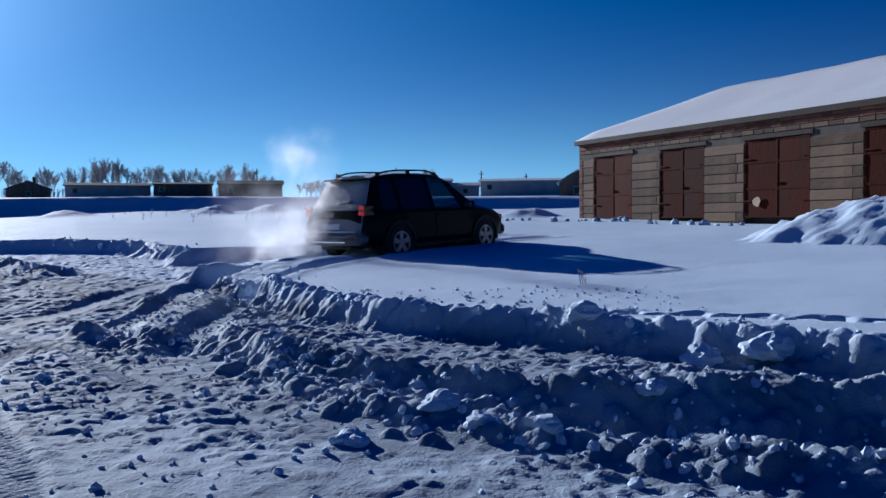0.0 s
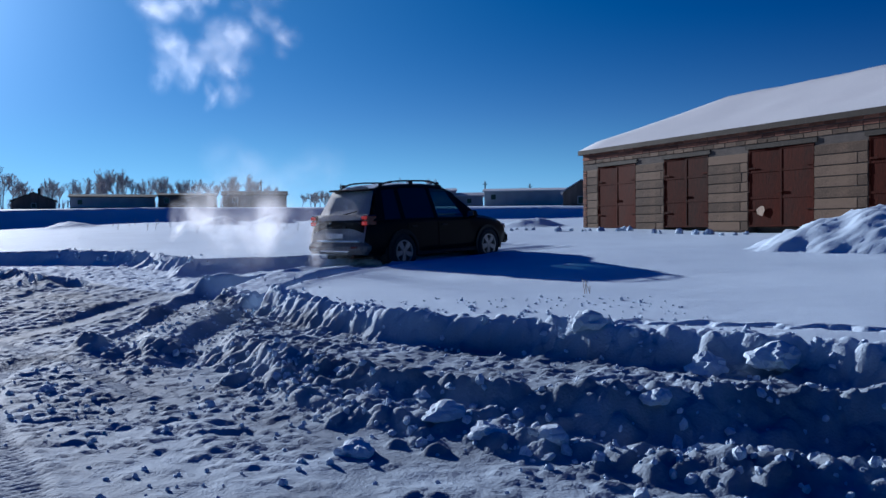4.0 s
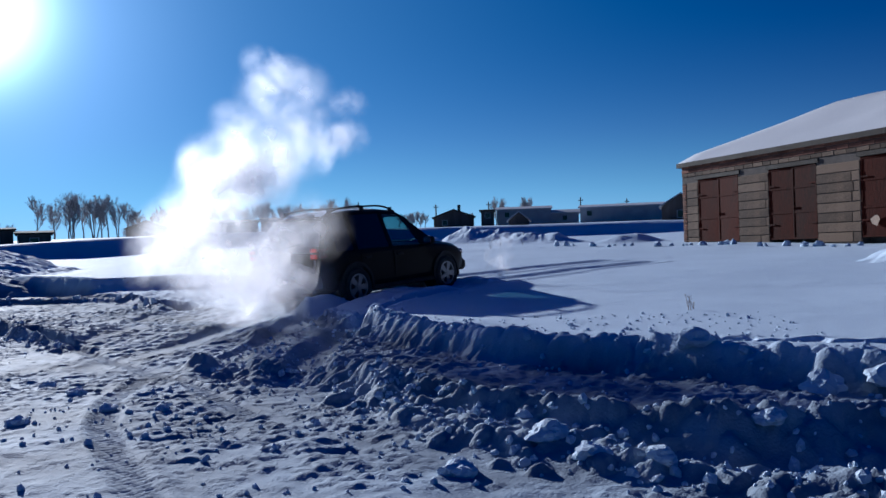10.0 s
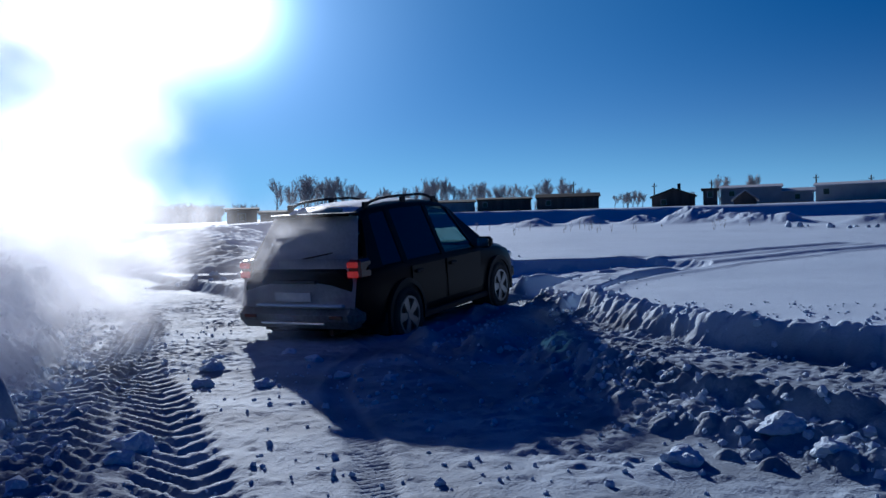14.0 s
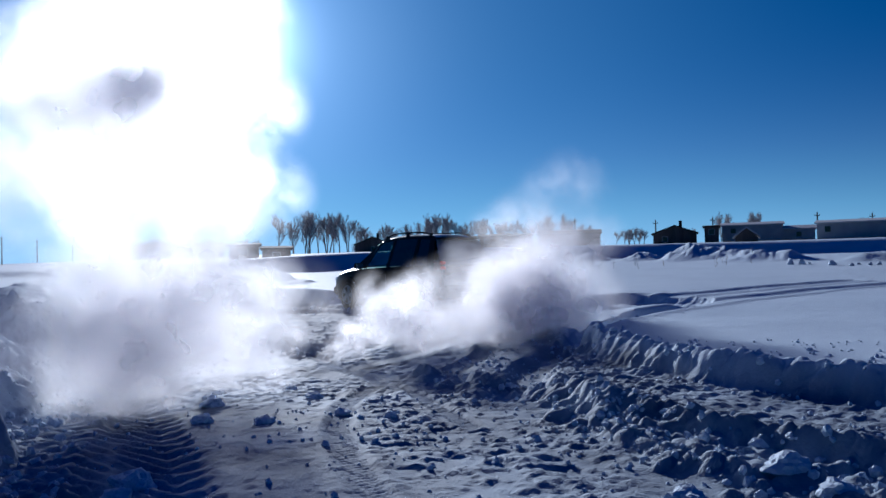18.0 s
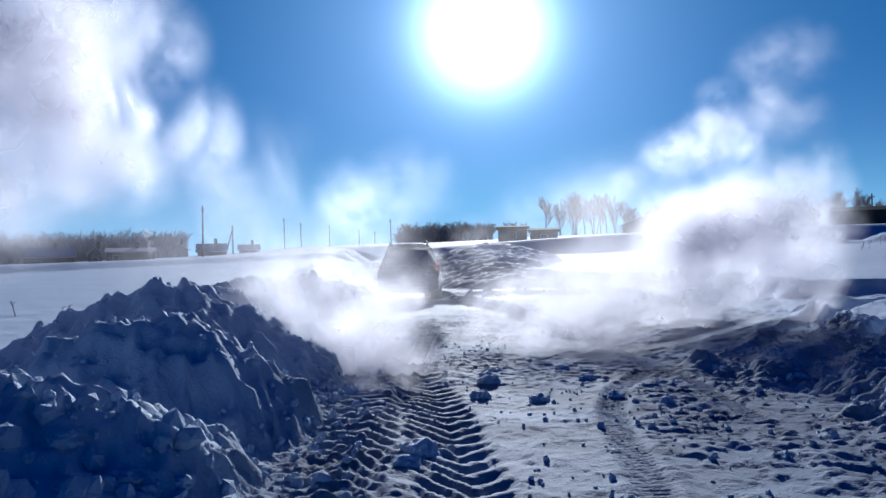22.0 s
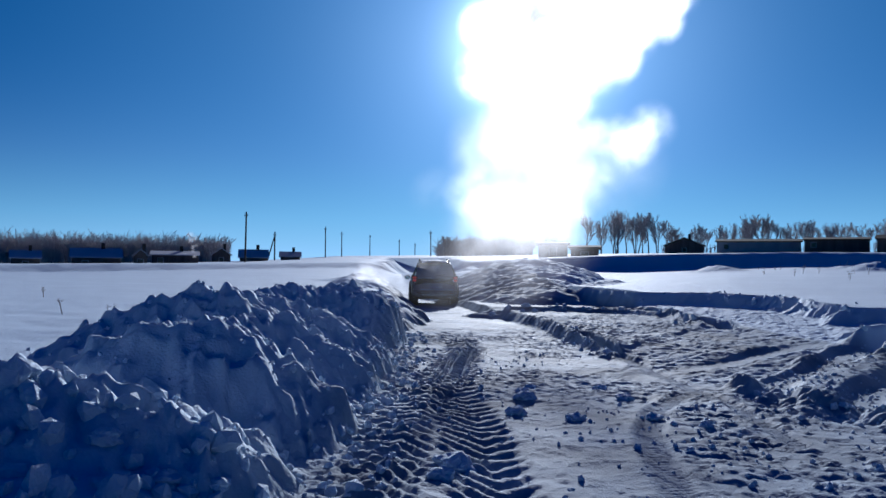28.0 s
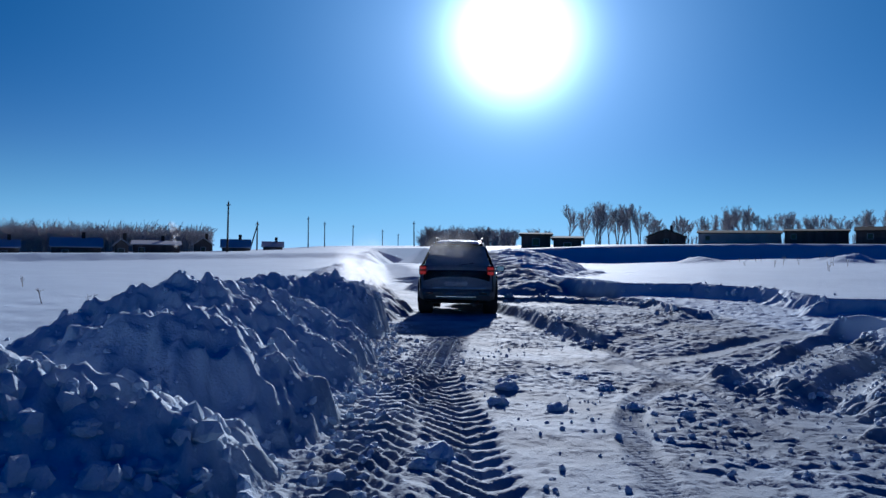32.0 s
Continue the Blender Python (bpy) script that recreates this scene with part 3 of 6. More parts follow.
def make_ground():
    ny, nx = HEIGHT.shape
    co = np.stack([MX, MY, HEIGHT], axis=-1).reshape(-1, 3).astype(np.float32)
    idx = np.arange(ny * nx).reshape(ny, nx)
    quads = np.stack([idx[:-1, :-1], idx[:-1, 1:], idx[1:, 1:], idx[1:, :-1]], axis=-1).reshape(-1, 4)
    me = bpy.data.meshes.new("ground")
    me.vertices.add(len(co))
    me.vertices.foreach_set("co", co.ravel())
    me.loops.add(quads.size)
    me.loops.foreach_set("vertex_index", quads.ravel().astype(np.int32))
    me.polygons.add(len(quads))
    me.polygons.foreach_set("loop_start", np.arange(0, quads.size, 4, dtype=np.int32))
    me.polygons.foreach_set("use_smooth", np.ones(len(quads), dtype=bool))
    me.update(calc_edges=True)
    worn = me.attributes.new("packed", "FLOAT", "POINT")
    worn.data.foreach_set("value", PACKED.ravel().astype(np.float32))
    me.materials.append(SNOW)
    return tagged(new("ground", me), "deep white snow with ruts, berms and a packed road", "snow", kind="structure")


make_ground()


# ---- the storehouse with rusty gates ----
GATES = [(1.03, 3.45), (5.06, 7.32), (9.11, 11.67), (13.46, 15.9), (18.0, 20.4)]
STORE_L, STORE_W, STORE_H = 24.0, 8.0, 3.2
GATE_Z = 2.55


def gate_leaf(width, height):
    """One leaf of sheet steel with a rim and two ribs, hung at x = 0."""
    bm = bmesh.new()
    add_box(bm, 0, width, -0.02, 0.02, 0, height, 0.006)
    for x in (0.0, width - 0.05):
        add_box(bm, x, x + 0.05, -0.035, -0.02, 0, height)
    for z in (0.0, height * 0.36, height * 0.7, height - 0.06):
        add_box(bm, 0.05, width - 0.05, -0.032, -0.02, z, z + 0.06)
    return bm


def make_store():
    C, u, n = Vector((5.81, 35.2)), Vector((0.444, -0.896)), Vector((0.896, 0.444))
    m = Matrix(((u.x, n.x, 0, C.x), (u.y, n.y, 0, C.y), (0, 0, 1, 1.08), (0, 0, 0, 1)))
    store = thing("storehouse", "old block-walled storehouse with rusty steel gates and a snow-covered hipped roof", "building", m)
    L, W, HW = STORE_L, STORE_W, STORE_H
    # walls of mortar core with openings; the blocks stand proud of it
    bm = bmesh.new()
    cuts = [0.0] + [v for g in GATES for v in g] + [L]
    for a, b in zip(cuts[0::2], cuts[1::2]):
        add_box(bm, a, b, 0.0, 0.35, -0.6, HW)
    for a, b in GATES:
        add_box(bm, a, b, 0.0, 0.35, GATE_Z, HW)
    add_box(bm, 0.0, 0.35, 0.35, W, -0.6, HW)
    add_box(bm, L - 0.35, L, 0.35, W, -0.6, HW)
    add_box(bm, 0.35, L - 0.35, W - 0.35, W, -0.6, HW)
    wall = part("wall", bm, MORTAR, store, "dark mortar and rubble core")
    floor = part("floor", box(0.35, L - 0.35, 0.35, W - 0.35, -0.6, 0.02), MORTAR, store)
    # roof: hipped, thick with snow, on a dark eaves board
    bm = bmesh.new()
    e = 0.14
    rise, hip = 1.85, 4.0
    nx, ny = 44, 16
    grid = {}
    for i in range(nx + 1):
        for j in range(ny + 1):
            x, y = -e + (L + 2 * e) * i / nx, -e + (W + 2 * e) * j / ny
            t = min((y + e) / (W / 2 + e), (W + e - y) / (W / 2 + e), (x + e) / (hip + e), (L + e - x) / (hip + e))
            edge = min(1.0, t * 9)
            z = HW + 0.1 + rise * max(t, 0) + 0.10 * edge + 0.06 * edge * noise.noise(Vector((x * 0.5, y * 0.7, 3)))
            grid[i, j] = bm.verts.new((x, y, z))
    for i in range(nx):
        for j in range(ny):
            bm.faces.new((grid[i, j], grid[i + 1, j], grid[i + 1, j + 1], grid[i, j + 1]))
    part("roof_snow", bm, ROOF_SNOW, store, "smooth white snow layer on the roof", smooth=True)
    bm = bmesh.new()
    v = [bm.verts.new(p) for p in ((-e, -e, HW), (L + e, -e, HW), (L + e, W + e, HW), (-e, W + e, HW), (hip, W / 2, HW + rise), (L - hip, W / 2, HW + rise))]
    for f in ((0, 1, 5, 4), (1, 2, 5), (2, 3, 4, 5), (3, 0, 4), (3, 2, 1, 0)):
        bm.faces.new([v[i] for i in f])
    part("roof", bm, WOOD_DARK, store, "dark boarded roof under the snow")
    part("eaves_board", box(-e, L + e, -e - 0.03, -e, HW - 0.08, HW + 0.1), WOOD_DARK, store, "dark weathered eaves board")
    part("eaves_board", box(-e - 0.03, -e, -e, W + e, HW - 0.08, HW + 0.1), WOOD_DARK, store, "dark weathered eaves board")
    # gates
    for gi, (a, b) in enumerate(GATES):
        gate = part("gate", box(a - 0.1, b + 0.1, -0.045, 0.02, GATE_Z, GATE_Z + 0.14), WOOD_DARK, store, "pair of rusty steel gate leaves under a timber lintel")
        half = (b - a) / 2
        for k in (0, 1):
            leaf = part("leaf", gate_leaf(half - 0.015, GATE_Z - 0.06), RUST, gate, "rust-brown sheet steel leaf")
            leaf.location = (a + 0.008 + k * half, 0.02 + 0.012 * k, 0.04)
            leaf.rotation_euler = (0, 0, radians((1.5, -1.0)[k]))
        for z in (0.55, 1.9):
            part("hinge", box(a + 0.02, a + 0.3, -0.03, -0.015, z, z + 0.05), RUST, gate)
            part("hinge", box(b - 0.3, b - 0.02, -0.03, -0.015, z, z + 0.05), RUST, gate)
        part("hasp", box((a + b) / 2 - 0.12, (a + b) / 2 + 0.12, -0.05, -0.03, 1.12, 1.2), RUST, gate)
    patch = bmesh.new()
    bmesh.ops.create_circle(patch, cap_ends=True, segments=9, radius=0.16, matrix=Matrix.Translation((9.65, -0.03, 0.55)) @ Matrix.Rotation(radians(90), 4, "X"))
    for vert in patch.verts:
        vert.co.x += 0.05 * noise.noise(vert.co * 9)
        vert.co.z += 0.08 * noise.noise(vert.co * 7 + Vector((3, 0, 0)))
    part("paint_patch", patch, varied("pale_paint", (0.3, 0.2, 0.13), (0.5, 0.38, 0.27), 8, 40), store, "pale flaked paint patch on a gate")
    # blocks: long courses of grey-brown block, brick at the corner and under the eaves
    rng = random.Random(4)
    meshes = {}

    def block(w, h, d, mat, key):
        k = (round(w, 2), round(h, 2), key)
        if k not in meshes:
            bm = bmesh.new()
            add_box(bm, 0, w, -d, 0.0, 0, h, 0.012)
            for vert in bm.verts:
                vert.co += Vector((noise.noise(vert.co * 5 + Vector((w, 0, 0))), noise.noise(vert.co * 6), noise.noise(vert.co * 7 + Vector((0, h, 0))))) * 0.012
            meshes[k] = mesh_of("block", bm, mat)
        return meshes[k]

    def lay(x0, x1, z, h, unit, mat, key, name):
        x = x0
        while x < x1 - 0.05:
            w = min(unit * rng.choice((1.0, 1.0, 0.8)), x1 - x)
            if x1 - x - w < 0.12:
                w = x1 - x
            ob = new(name, block(w - 0.014, h - 0.022, 0.025, mat, key))
            ob.parent = store
            ob.location = (x + 0.007, rng.uniform(-0.008, 0.004), z + 0.011)
            x += w

    piers = list(zip(cuts[0::2], cuts[1::2]))
    course = 0.32
    for pi, (a, b) in enumerate(piers):
        if pi == len(piers) - 1:
            continue
        z = -0.1
        k = 0
        while z < GATE_Z - 0.1:
            start = a
            if pi == 0:
                for q in range(4):
                    lay(a, a + 0.3 - 0.04 * (q % 2), z + q * course / 4, course / 4, 0.3, BRICK, "b", "brick")
                start = a + 0.3
            lay(start, b, z, course, 1.9 if k % 2 else 1.45, CONCRETE, "c", "block")
            z += course
            k += 1
    for q in range(3):
        lay(0, 17.0, 2.7 + q * 0.16, 0.16, 0.5, BRICK if q > 0 else CONCRETE, "t%d" % q, "brick" if q else "block")
    return store


make_store()


# ---- far things ----
def polar(az, d):
    return -d * math.sin(radians(az)), d * math.cos(radians(az))


# Pale far walls, lightened in colour to stand in for the haze of distance.
WALL_PALE = varied("hazed_pale_wall", (0.26, 0.27, 0.29), (0.42, 0.42, 0.43), 0.8, 12, (0.8, 0.95), 0.2)
WALL_DARK = varied("dark_boarding", (0.06, 0.05, 0.045), (0.15, 0.125, 0.11), 0.8, 12, (0.8, 0.95), 0.2, stretch=(3, 3, 0.3))
SLATE = varied("grey_roofing", (0.03, 0.028, 0.028), (0.07, 0.065, 0.06), 1.0, 14, (0.9, 0.98), 0.2, spec=0.03)
WINDOW = bsdf("dark_pane", (0.02, 0.025, 0.03), 0.15)[0]


def make_shed(az0, az1, d, eaves, ridge_up, wall_mat, snowy, name, label, category, gable=False, drop=1.2, panes=3, depth=6.0, chimney=False):
    x0, y0 = polar(az0, d)
    x1, y1 = polar(az1, d)
    L = math.hypot(x1 - x0, y1 - y0)
    z = min(ground_at(x0, y0), ground_at(x1, y1))
    u = Vector((x1 - x0, y1 - y0)) / L
    m = Matrix(((u.x, -u.y, 0, x0), (u.y, u.x, 0, y0), (0, 0, 1, z), (0, 0, 0, 1)))
    ob = thing(name, label, category, m)
    part("wall", box(0, L, 0, depth, -drop, eaves), wall_mat, ob)
    bm = bmesh.new()
    o = 0.3
    if gable:
        pts = [(-o, eaves), (L / 2, eaves + ridge_up), (L + o, eaves)]
        fr = [bm.verts.new((x, -o, zz)) for x, zz in pts] + [bm.verts.new((x, depth + o, zz)) for x, zz in pts]
        top = [bm.verts.new((x, -o, zz + 0.12)) for x, zz in pts] + [bm.verts.new((x, depth + o, zz + 0.12)) for x, zz in pts]
        for f in ((fr[0], fr[1], top[1], top[0]), (fr[1], fr[2], top[2], top[1]), (top[0], top[1], top[4], top[3]), (top[1], top[2], top[5], top[4]), (fr[1], fr[0], fr[3], fr[4]), (fr[2], fr[1], fr[4], fr[5])):
            bm.faces.new(f)
        part("roof", bm, SLATE if not snowy else ROOF_SNOW, ob)
        tri = bmesh.new()
        a, b, c = tri.verts.new((0, 0.0, eaves)), tri.verts.new((L, 0.0, eaves)), tri.verts.new((L / 2, 0.0, eaves + ridge_up * 0.98))
        a2, b2, c2 = tri.verts.new((0, 0.2, eaves)), tri.verts.new((L, 0.2, eaves)), tri.verts.new((L / 2, 0.2, eaves + ridge_up * 0.98))
        for f in ((a, b, c), (b2, a2, c2), (a, c, c2, a2), (c, b, b2, c2), (b, a, a2, b2)):
            tri.faces.new(f)
        part("gable", tri, wall_mat, ob)
    else:
        pts = [(-o, eaves), (depth / 2, eaves + ridge_up), (depth + o, eaves)]
        a = [bm.verts.new((-o, y, zz)) for y, zz in pts] + [bm.verts.new((L + o, y, zz)) for y, zz in pts]
        t = [bm.verts.new((-o, y, zz + 0.14)) for y, zz in pts] + [bm.verts.new((L + o, y, zz + 0.14)) for y, zz in pts]
        for f in ((a[0], a[3], t[3], t[0]), (t[0], t[3], t[4], t[1]), (t[1], t[4], t[5], t[2]), (a[2], t[2], t[5], a[5]), (a[0], t[0], t[1], a[1]), (a[1], t[1], t[2], a[2]), (a[3], a[4], t[4], t[3]), (a[4], a[5], t[5], t[4]), (a[1], a[4], a[3], a[0]), (a[2], a[5], a[4], a[1])):
            bm.faces.new(f)
        part("roof", bm, ROOF_SNOW if snowy else SLATE, ob, "snow-covered roof" if snowy else "")
    for k in range(min(panes, 1) if d > 120 else panes):
        x = L * (k + 0.6) / (panes + 0.2)
        win = part("window", box(x - 0.45, x + 0.45, -0.06, -0.004, eaves - 1.25, eaves - 0.35), WALL_PALE, ob)
        part("pane", box(x - 0.36, x + 0.36, -0.085, -0.064, eaves - 1.17, eaves - 0.43), WINDOW, win)
    if chimney:
        part("chimney", box(L * 0.6, L * 0.6 + 0.5, depth * 0.45, depth * 0.45 + 0.5, eaves, eaves + ridge_up + 0.9), SLATE, ob)
    return ob


SHEDS = [
    (24.6, 19.5, 150, 1.9, 0.5, WALL_PALE, False, "farm_shed", "long low farm shed with pale walls and grey roof", "shed", False, 1.2, 5),
    (19.3, 15.6, 146, 2.0, 0.4, WALL_DARK, False, "farm_shed", "long dark boarded farm shed on the rise", "shed", False, 1.2, 4),
    (15.2, 11.0, 140, 2.0, 0.7, WALL_DARK, False, "farm_shed", "dark farm shed with a slightly pitched roof", "shed", False, 1.2, 3),
    (7.5, 4.7, 135, 1.5, 1.3, WALL_DARK, False, "farmhouse", "dark wooden farmhouse with a wide gable", "house", True, 1.2, 2),
    (4.2, 3.3, 132, 2.4, 0.2, WALL_DARK, False, "farm_shed", "small dark boarded outhouse", "shed", False, 1.2, 1),
    (3.1, -0.6, 138, 2.5, 0.5, WALL_PALE, True, "farm_building", "pale farm building with a snow-covered roof", "building", False, 1.2, 3),
    (-0.6, -2.5, 140, 1.7, 0.6, WALL_PALE, True, "farm_building", "low pale farm building under snow", "building", False, 1.2, 1),
    (-2.6, -9.0, 125, 2.2, 0.45, WALL_PALE, True, "farm_building", "long pale farm building with snow on the roof", "building", False, 1.2, 6),
    (2.3, 0.9, 100, 0.5, 1.1, WALL_DARK, True, "cellar_hut", "low cellar hut with a snow-covered gable roof", "hut", True, 1.2, 0),
    (-8.0, -10.5, 92, 1.4, 1.4, WALL_DARK, True, "village_house", "small dark house with a snow-laden gable roof", "house", True, 1.2, 1),
    (27.9, 25.4, 170, 1.5, 1.6, WALL_DARK, False, "village_house", "small dark gabled house among bare trees", "house", True, 1.2, 1),
    (36.4, 34.4, 95, 1.5, 0.25, WALL_DARK, False, "farm_shed", "low dark shed half buried in snow", "shed", False, 1.0, 1),
    (34.2, 32.3, 92, 0.9, 0.3, WALL_DARK, False, "farm_shed", "low dark shed half buried in snow", "shed", False, 1.0, 1),
    (67.2, 64.3, 125, 0.8, 1.3, WALL_DARK, True, "village_house", "village house with a snow-covered roof", "house", False, 1.0, 2),
    (63.5, 62.7, 122, 1.0, 0.9, WALL_DARK, True, "village_house", "small village house with snow on its roof", "house", True, 1.0, 1),
    (62.4, 59.5, 130, 1.2, 0.6, WALL_DARK, True, "village_house", "long village house with snow on its roof and a smoking chimney", "house", False, 1.0, 3),
    (58.6, 57.4, 150, 1.2, 1.2, WALL_DARK, True, "village_house", "village house under snow", "house", True, 1.0, 1),
    (56.8, 55.0, 135, 0.6, 1.3, WALL_DARK, True, "village_house", "village house with a wide snowy roof", "house", False, 1.0, 2),
    (54.1, 52.8, 150, 0.7, 0.9, WALL_DARK, True, "village_house", "village house with a snowy roof", "house", False, 1.0, 1),
    (70.6, 69.0, 140, 0.8, 1.2, WALL_DARK, True, "village_house", "village house with a snowy roof", "house", False, 1.0, 1),
]
for row in SHEDS:
    make_shed(*row[:13], chimney="house" in row[7])


# poles
def pole_mesh(h):
    bm = tube((0, 0, -0.8), (0, 0, h), 0.16, 0.11, 7)
    return bm


def make_pole(az, d, top_el, strut=False, lean=0.0):
    x, y = polar(az, d)
    z = ground_at(x, y)
    h = max(3.0, EYE + d * math.tan(radians(top_el)) - z)
    ob = thing("utility_pole", "weathered wooden utility pole standing in snow", "pole", pose(x, y, z, 0, lean, 0), "utility poles")
    part("pole", pole_mesh(h), WOOD_DARK, ob)
    part("crossarm", box(-0.42, 0.42, -0.05, 0.05, h - 0.55, h - 0.45), WOOD_DARK, ob)
    for k in (-0.36, 0.36, 0.0):
        part("insulator", tube((k, 0, h - 0.43 if k else h), (k, 0, h - 0.25 if k else h + 0.18), 0.05, 0.03, 6), WALL_PALE, ob)
    if strut:
        part("strut", tube((-2.6, 0, -0.8), (-0.1, 0, h * 0.85), 0.14, 0.1, 7), WOOD_DARK, ob)


for az, d, el, strut, lean in ((56.45, 125, 3.87, False, 0.8), (54.5, 150, 2.57, True, 0), (51.07, 200, 2.99, False, -0.6), (49.95, 215, 2.66, False, -0.8), (48.02, 235, 2.49, False, 0), (45.99, 250, 2.2, False, 0),
                               (44.9, 256, 1.95, False, 0), (43.78, 190, 2.82, False, -1.5), (12.68, 150, 3.35, False, 0), (7.32, 150, 3.05, False, 0), (3.67, 150, 3.11, False, 0.6), (-2.65, 150, 3.16, False, 0), (-5.74, 150, 2.95, False, 0)):
    make_pole(az, d, el, strut, lean)


# bare trees
def grow(bm_t, bm_c, rng, base, direction, length, radius, level):
    p = Vector(base)
    d = Vector(direction).normalized()
    n = 3 if level < 2 else 2
    for k in range(n):
        q = p + d * (length / n)
        r0, r1 = max(0.036, radius * (1 - 0.55 * k / n)), max(0.03, radius * (1 - 0.55 * (k + 1) / n))
        add_tube(bm_t if level == 0 else bm_c, p, q, r0, r1, 6 if level == 0 else 3, False)
        p = q
        d = (d + Vector((rng.uniform(-1, 1), rng.uniform(-1, 1), rng.uniform(-0.1, 0.6))) * 0.16).normalized()
        if level < 3:
            for _ in range((3, 3, 4)[level] if k or level else 1):
                a = rng.uniform(0, 2 * math.pi)
                out = Vector((math.cos(a), math.sin(a), 0))
                nd = (d * rng.uniform(0.9, 1.5) + out * rng.uniform(0.4, 0.8) + Vector((0, 0, 0.3))).normalized()
                grow(bm_t, bm_c, rng, p, nd, length * rng.uniform(0.42, 0.62), r1 * 0.5, level + 1)


def tree_meshes(seed, h, tall):
    rng = random.Random(seed)
    bm_t, bm_c = bmesh.new(), bmesh.new()
    stems = 1 if tall else rng.choice((2, 3))
    for s in range(stems):
        a = rng.uniform(0, 6.28)
        grow(bm_t, bm_c, rng, (0.3 * s * math.cos(a), 0.3 * s * math.sin(a), -0.6), (0.12 * s * math.cos(a), 0.12 * s * math.sin(a), 1), h * 0.62, 0.02 * h, 0)
    return mesh_of("trunk", bm_t, BARK), mesh_of("crown", bm_c, TWIG)


TREES = [tree_meshes(20 + i, 10.0, i % 2 == 0) for i in range(7)]


def make_tree(az, d, top_el, k, label, squash=1.0):
    x, y = polar(az, d)
    z = ground_at(x, y)
    h = EYE + d * math.tan(radians(top_el)) - z
    ob = thing("bare_tree", label, "tree", pose(x, y, z, 0, 0, (k * 67) % 360), "bare trees")
    tops = TREES[k % len(TREES)]
    s = h / max(v.co.z for v in tops[1].vertices)
    for name, me in zip(("trunk", "crown"), tops):
        p = new(name, me)
        p.parent = ob
        p.scale = (s * squash, s * squash, s)


rt = random.Random(9)
TALL = "tall bare poplar with a narrow fan of branches"
LOW = "bare leafless village tree with fine twigs"
spots = [(33.1, 4.15), (32.2, 3.9), (31.4, 4.4), (30.95, 4.25), (30.4, 4.25), (29.9, 4.2), (29.3, 4.15), (28.9, 4.2), (28.4, 4.05)]
spots += [(27.8, 3.6), (27.2, 3.2), (26.5, 3.0), (25.8, 3.4), (25.2, 3.0), (24.5, 3.35), (24.0, 3.2), (23.4, 3.45), (22.9, 3.7), (22.4, 4.0), (22.0, 4.05), (21.5, 3.9), (20.9, 3.5), (20.3, 3.4), (19.7, 3.5), (19.2, 3.6), (18.5, 3.6), (17.9, 3.4), (17.2, 3.35), (16.6, 3.4), (15.8, 3.3), (15.1, 3.4), (14.4, 3.7), (13.8, 3.75), (13.2, 3.5), (12.5, 3.0), (11.7, 2.9)]
spots += [(3.1, 3.5), (2.6, 3.3), (1.3, 3.4), (0.9, 3.4), (35.4, 2.5), (34.6, 2.4), (9.9, 2.4), (5.0, 2.5), (-5.2, 2.75), (-6.3, 2.7)]
for i, (az, el) in enumerate(spots):
    tall = el > 3.3
    make_tree(az + rt.uniform(-0.12, 0.12), rt.uniform(225, 250), el, i, TALL if tall else LOW, 1.0 if tall else 1.3)
for i in range(16):
    az = 36.9 + 6.3 * i / 15 + rt.uniform(-0.15, 0.15)
    make_tree(az, rt.uniform(180, 200), rt.uniform(2.2, 2.65), i + 3, "low bushy bare tree in a thicket", 1.7)
for i in range(5):
    make_tree(8.1 + 0.32 * i, rt.uniform(128, 134), rt.uniform(2.4, 2.75), i, "dark round bare bush beside a farmhouse", 1.6)
# dense dark core of the thickets and the wood behind the village
def thicket(name, az0, az1, d, el0, el1, count, seed, label):
    rng = random.Random(seed)
    bm = bmesh.new()
    for i in range(count):
        az = az0 + (az1 - az0) * rng.random()
        x, y = polar(az, d + rng.uniform(-12, 12))
        z = ground_at(x, y)
        h = EYE + d * math.tan(radians(rng.uniform(el0, el1))) - z
        for s in range(3):
            a = rng.uniform(0, 6.28)
            lean = rng.uniform(0.02, 0.3)
            tip = Vector((x + h * lean * math.cos(a), y + h * lean * math.sin(a), z + h * rng.uniform(0.6, 1.0)))
            add_tube(bm, (x + rng.uniform(-0.4, 0.4), y + rng.uniform(-0.4, 0.4), z - 0.3), tip, 0.1, 0.035, 3, False)
            for t in range(4):
                f = rng.uniform(0.3, 0.9)
                b = Vector((x, y, z)).lerp(tip, f)
                add_tube(bm, b, b + Vector((rng.uniform(-1, 1), rng.uniform(-1, 1), rng.uniform(0.4, 1.3))) * h * 0.2, 0.06, 0.03, 3, False)
    return solid(name, bm, TWIG, label, "wood", kind="stuff")


thicket("far_wood", 57.5, 80, 200, 1.6, 2.35, 1500, 1, "dark band of leafless woodland behind the village")
thicket("thicket", 36.8, 43.2, 195, 1.7, 2.5, 240, 2, "brownish thicket of leafless bushes")
thicket("thicket", 12, 28, 240, 1.7, 2.3, 120, 3, "undergrowth below the row of bare trees")


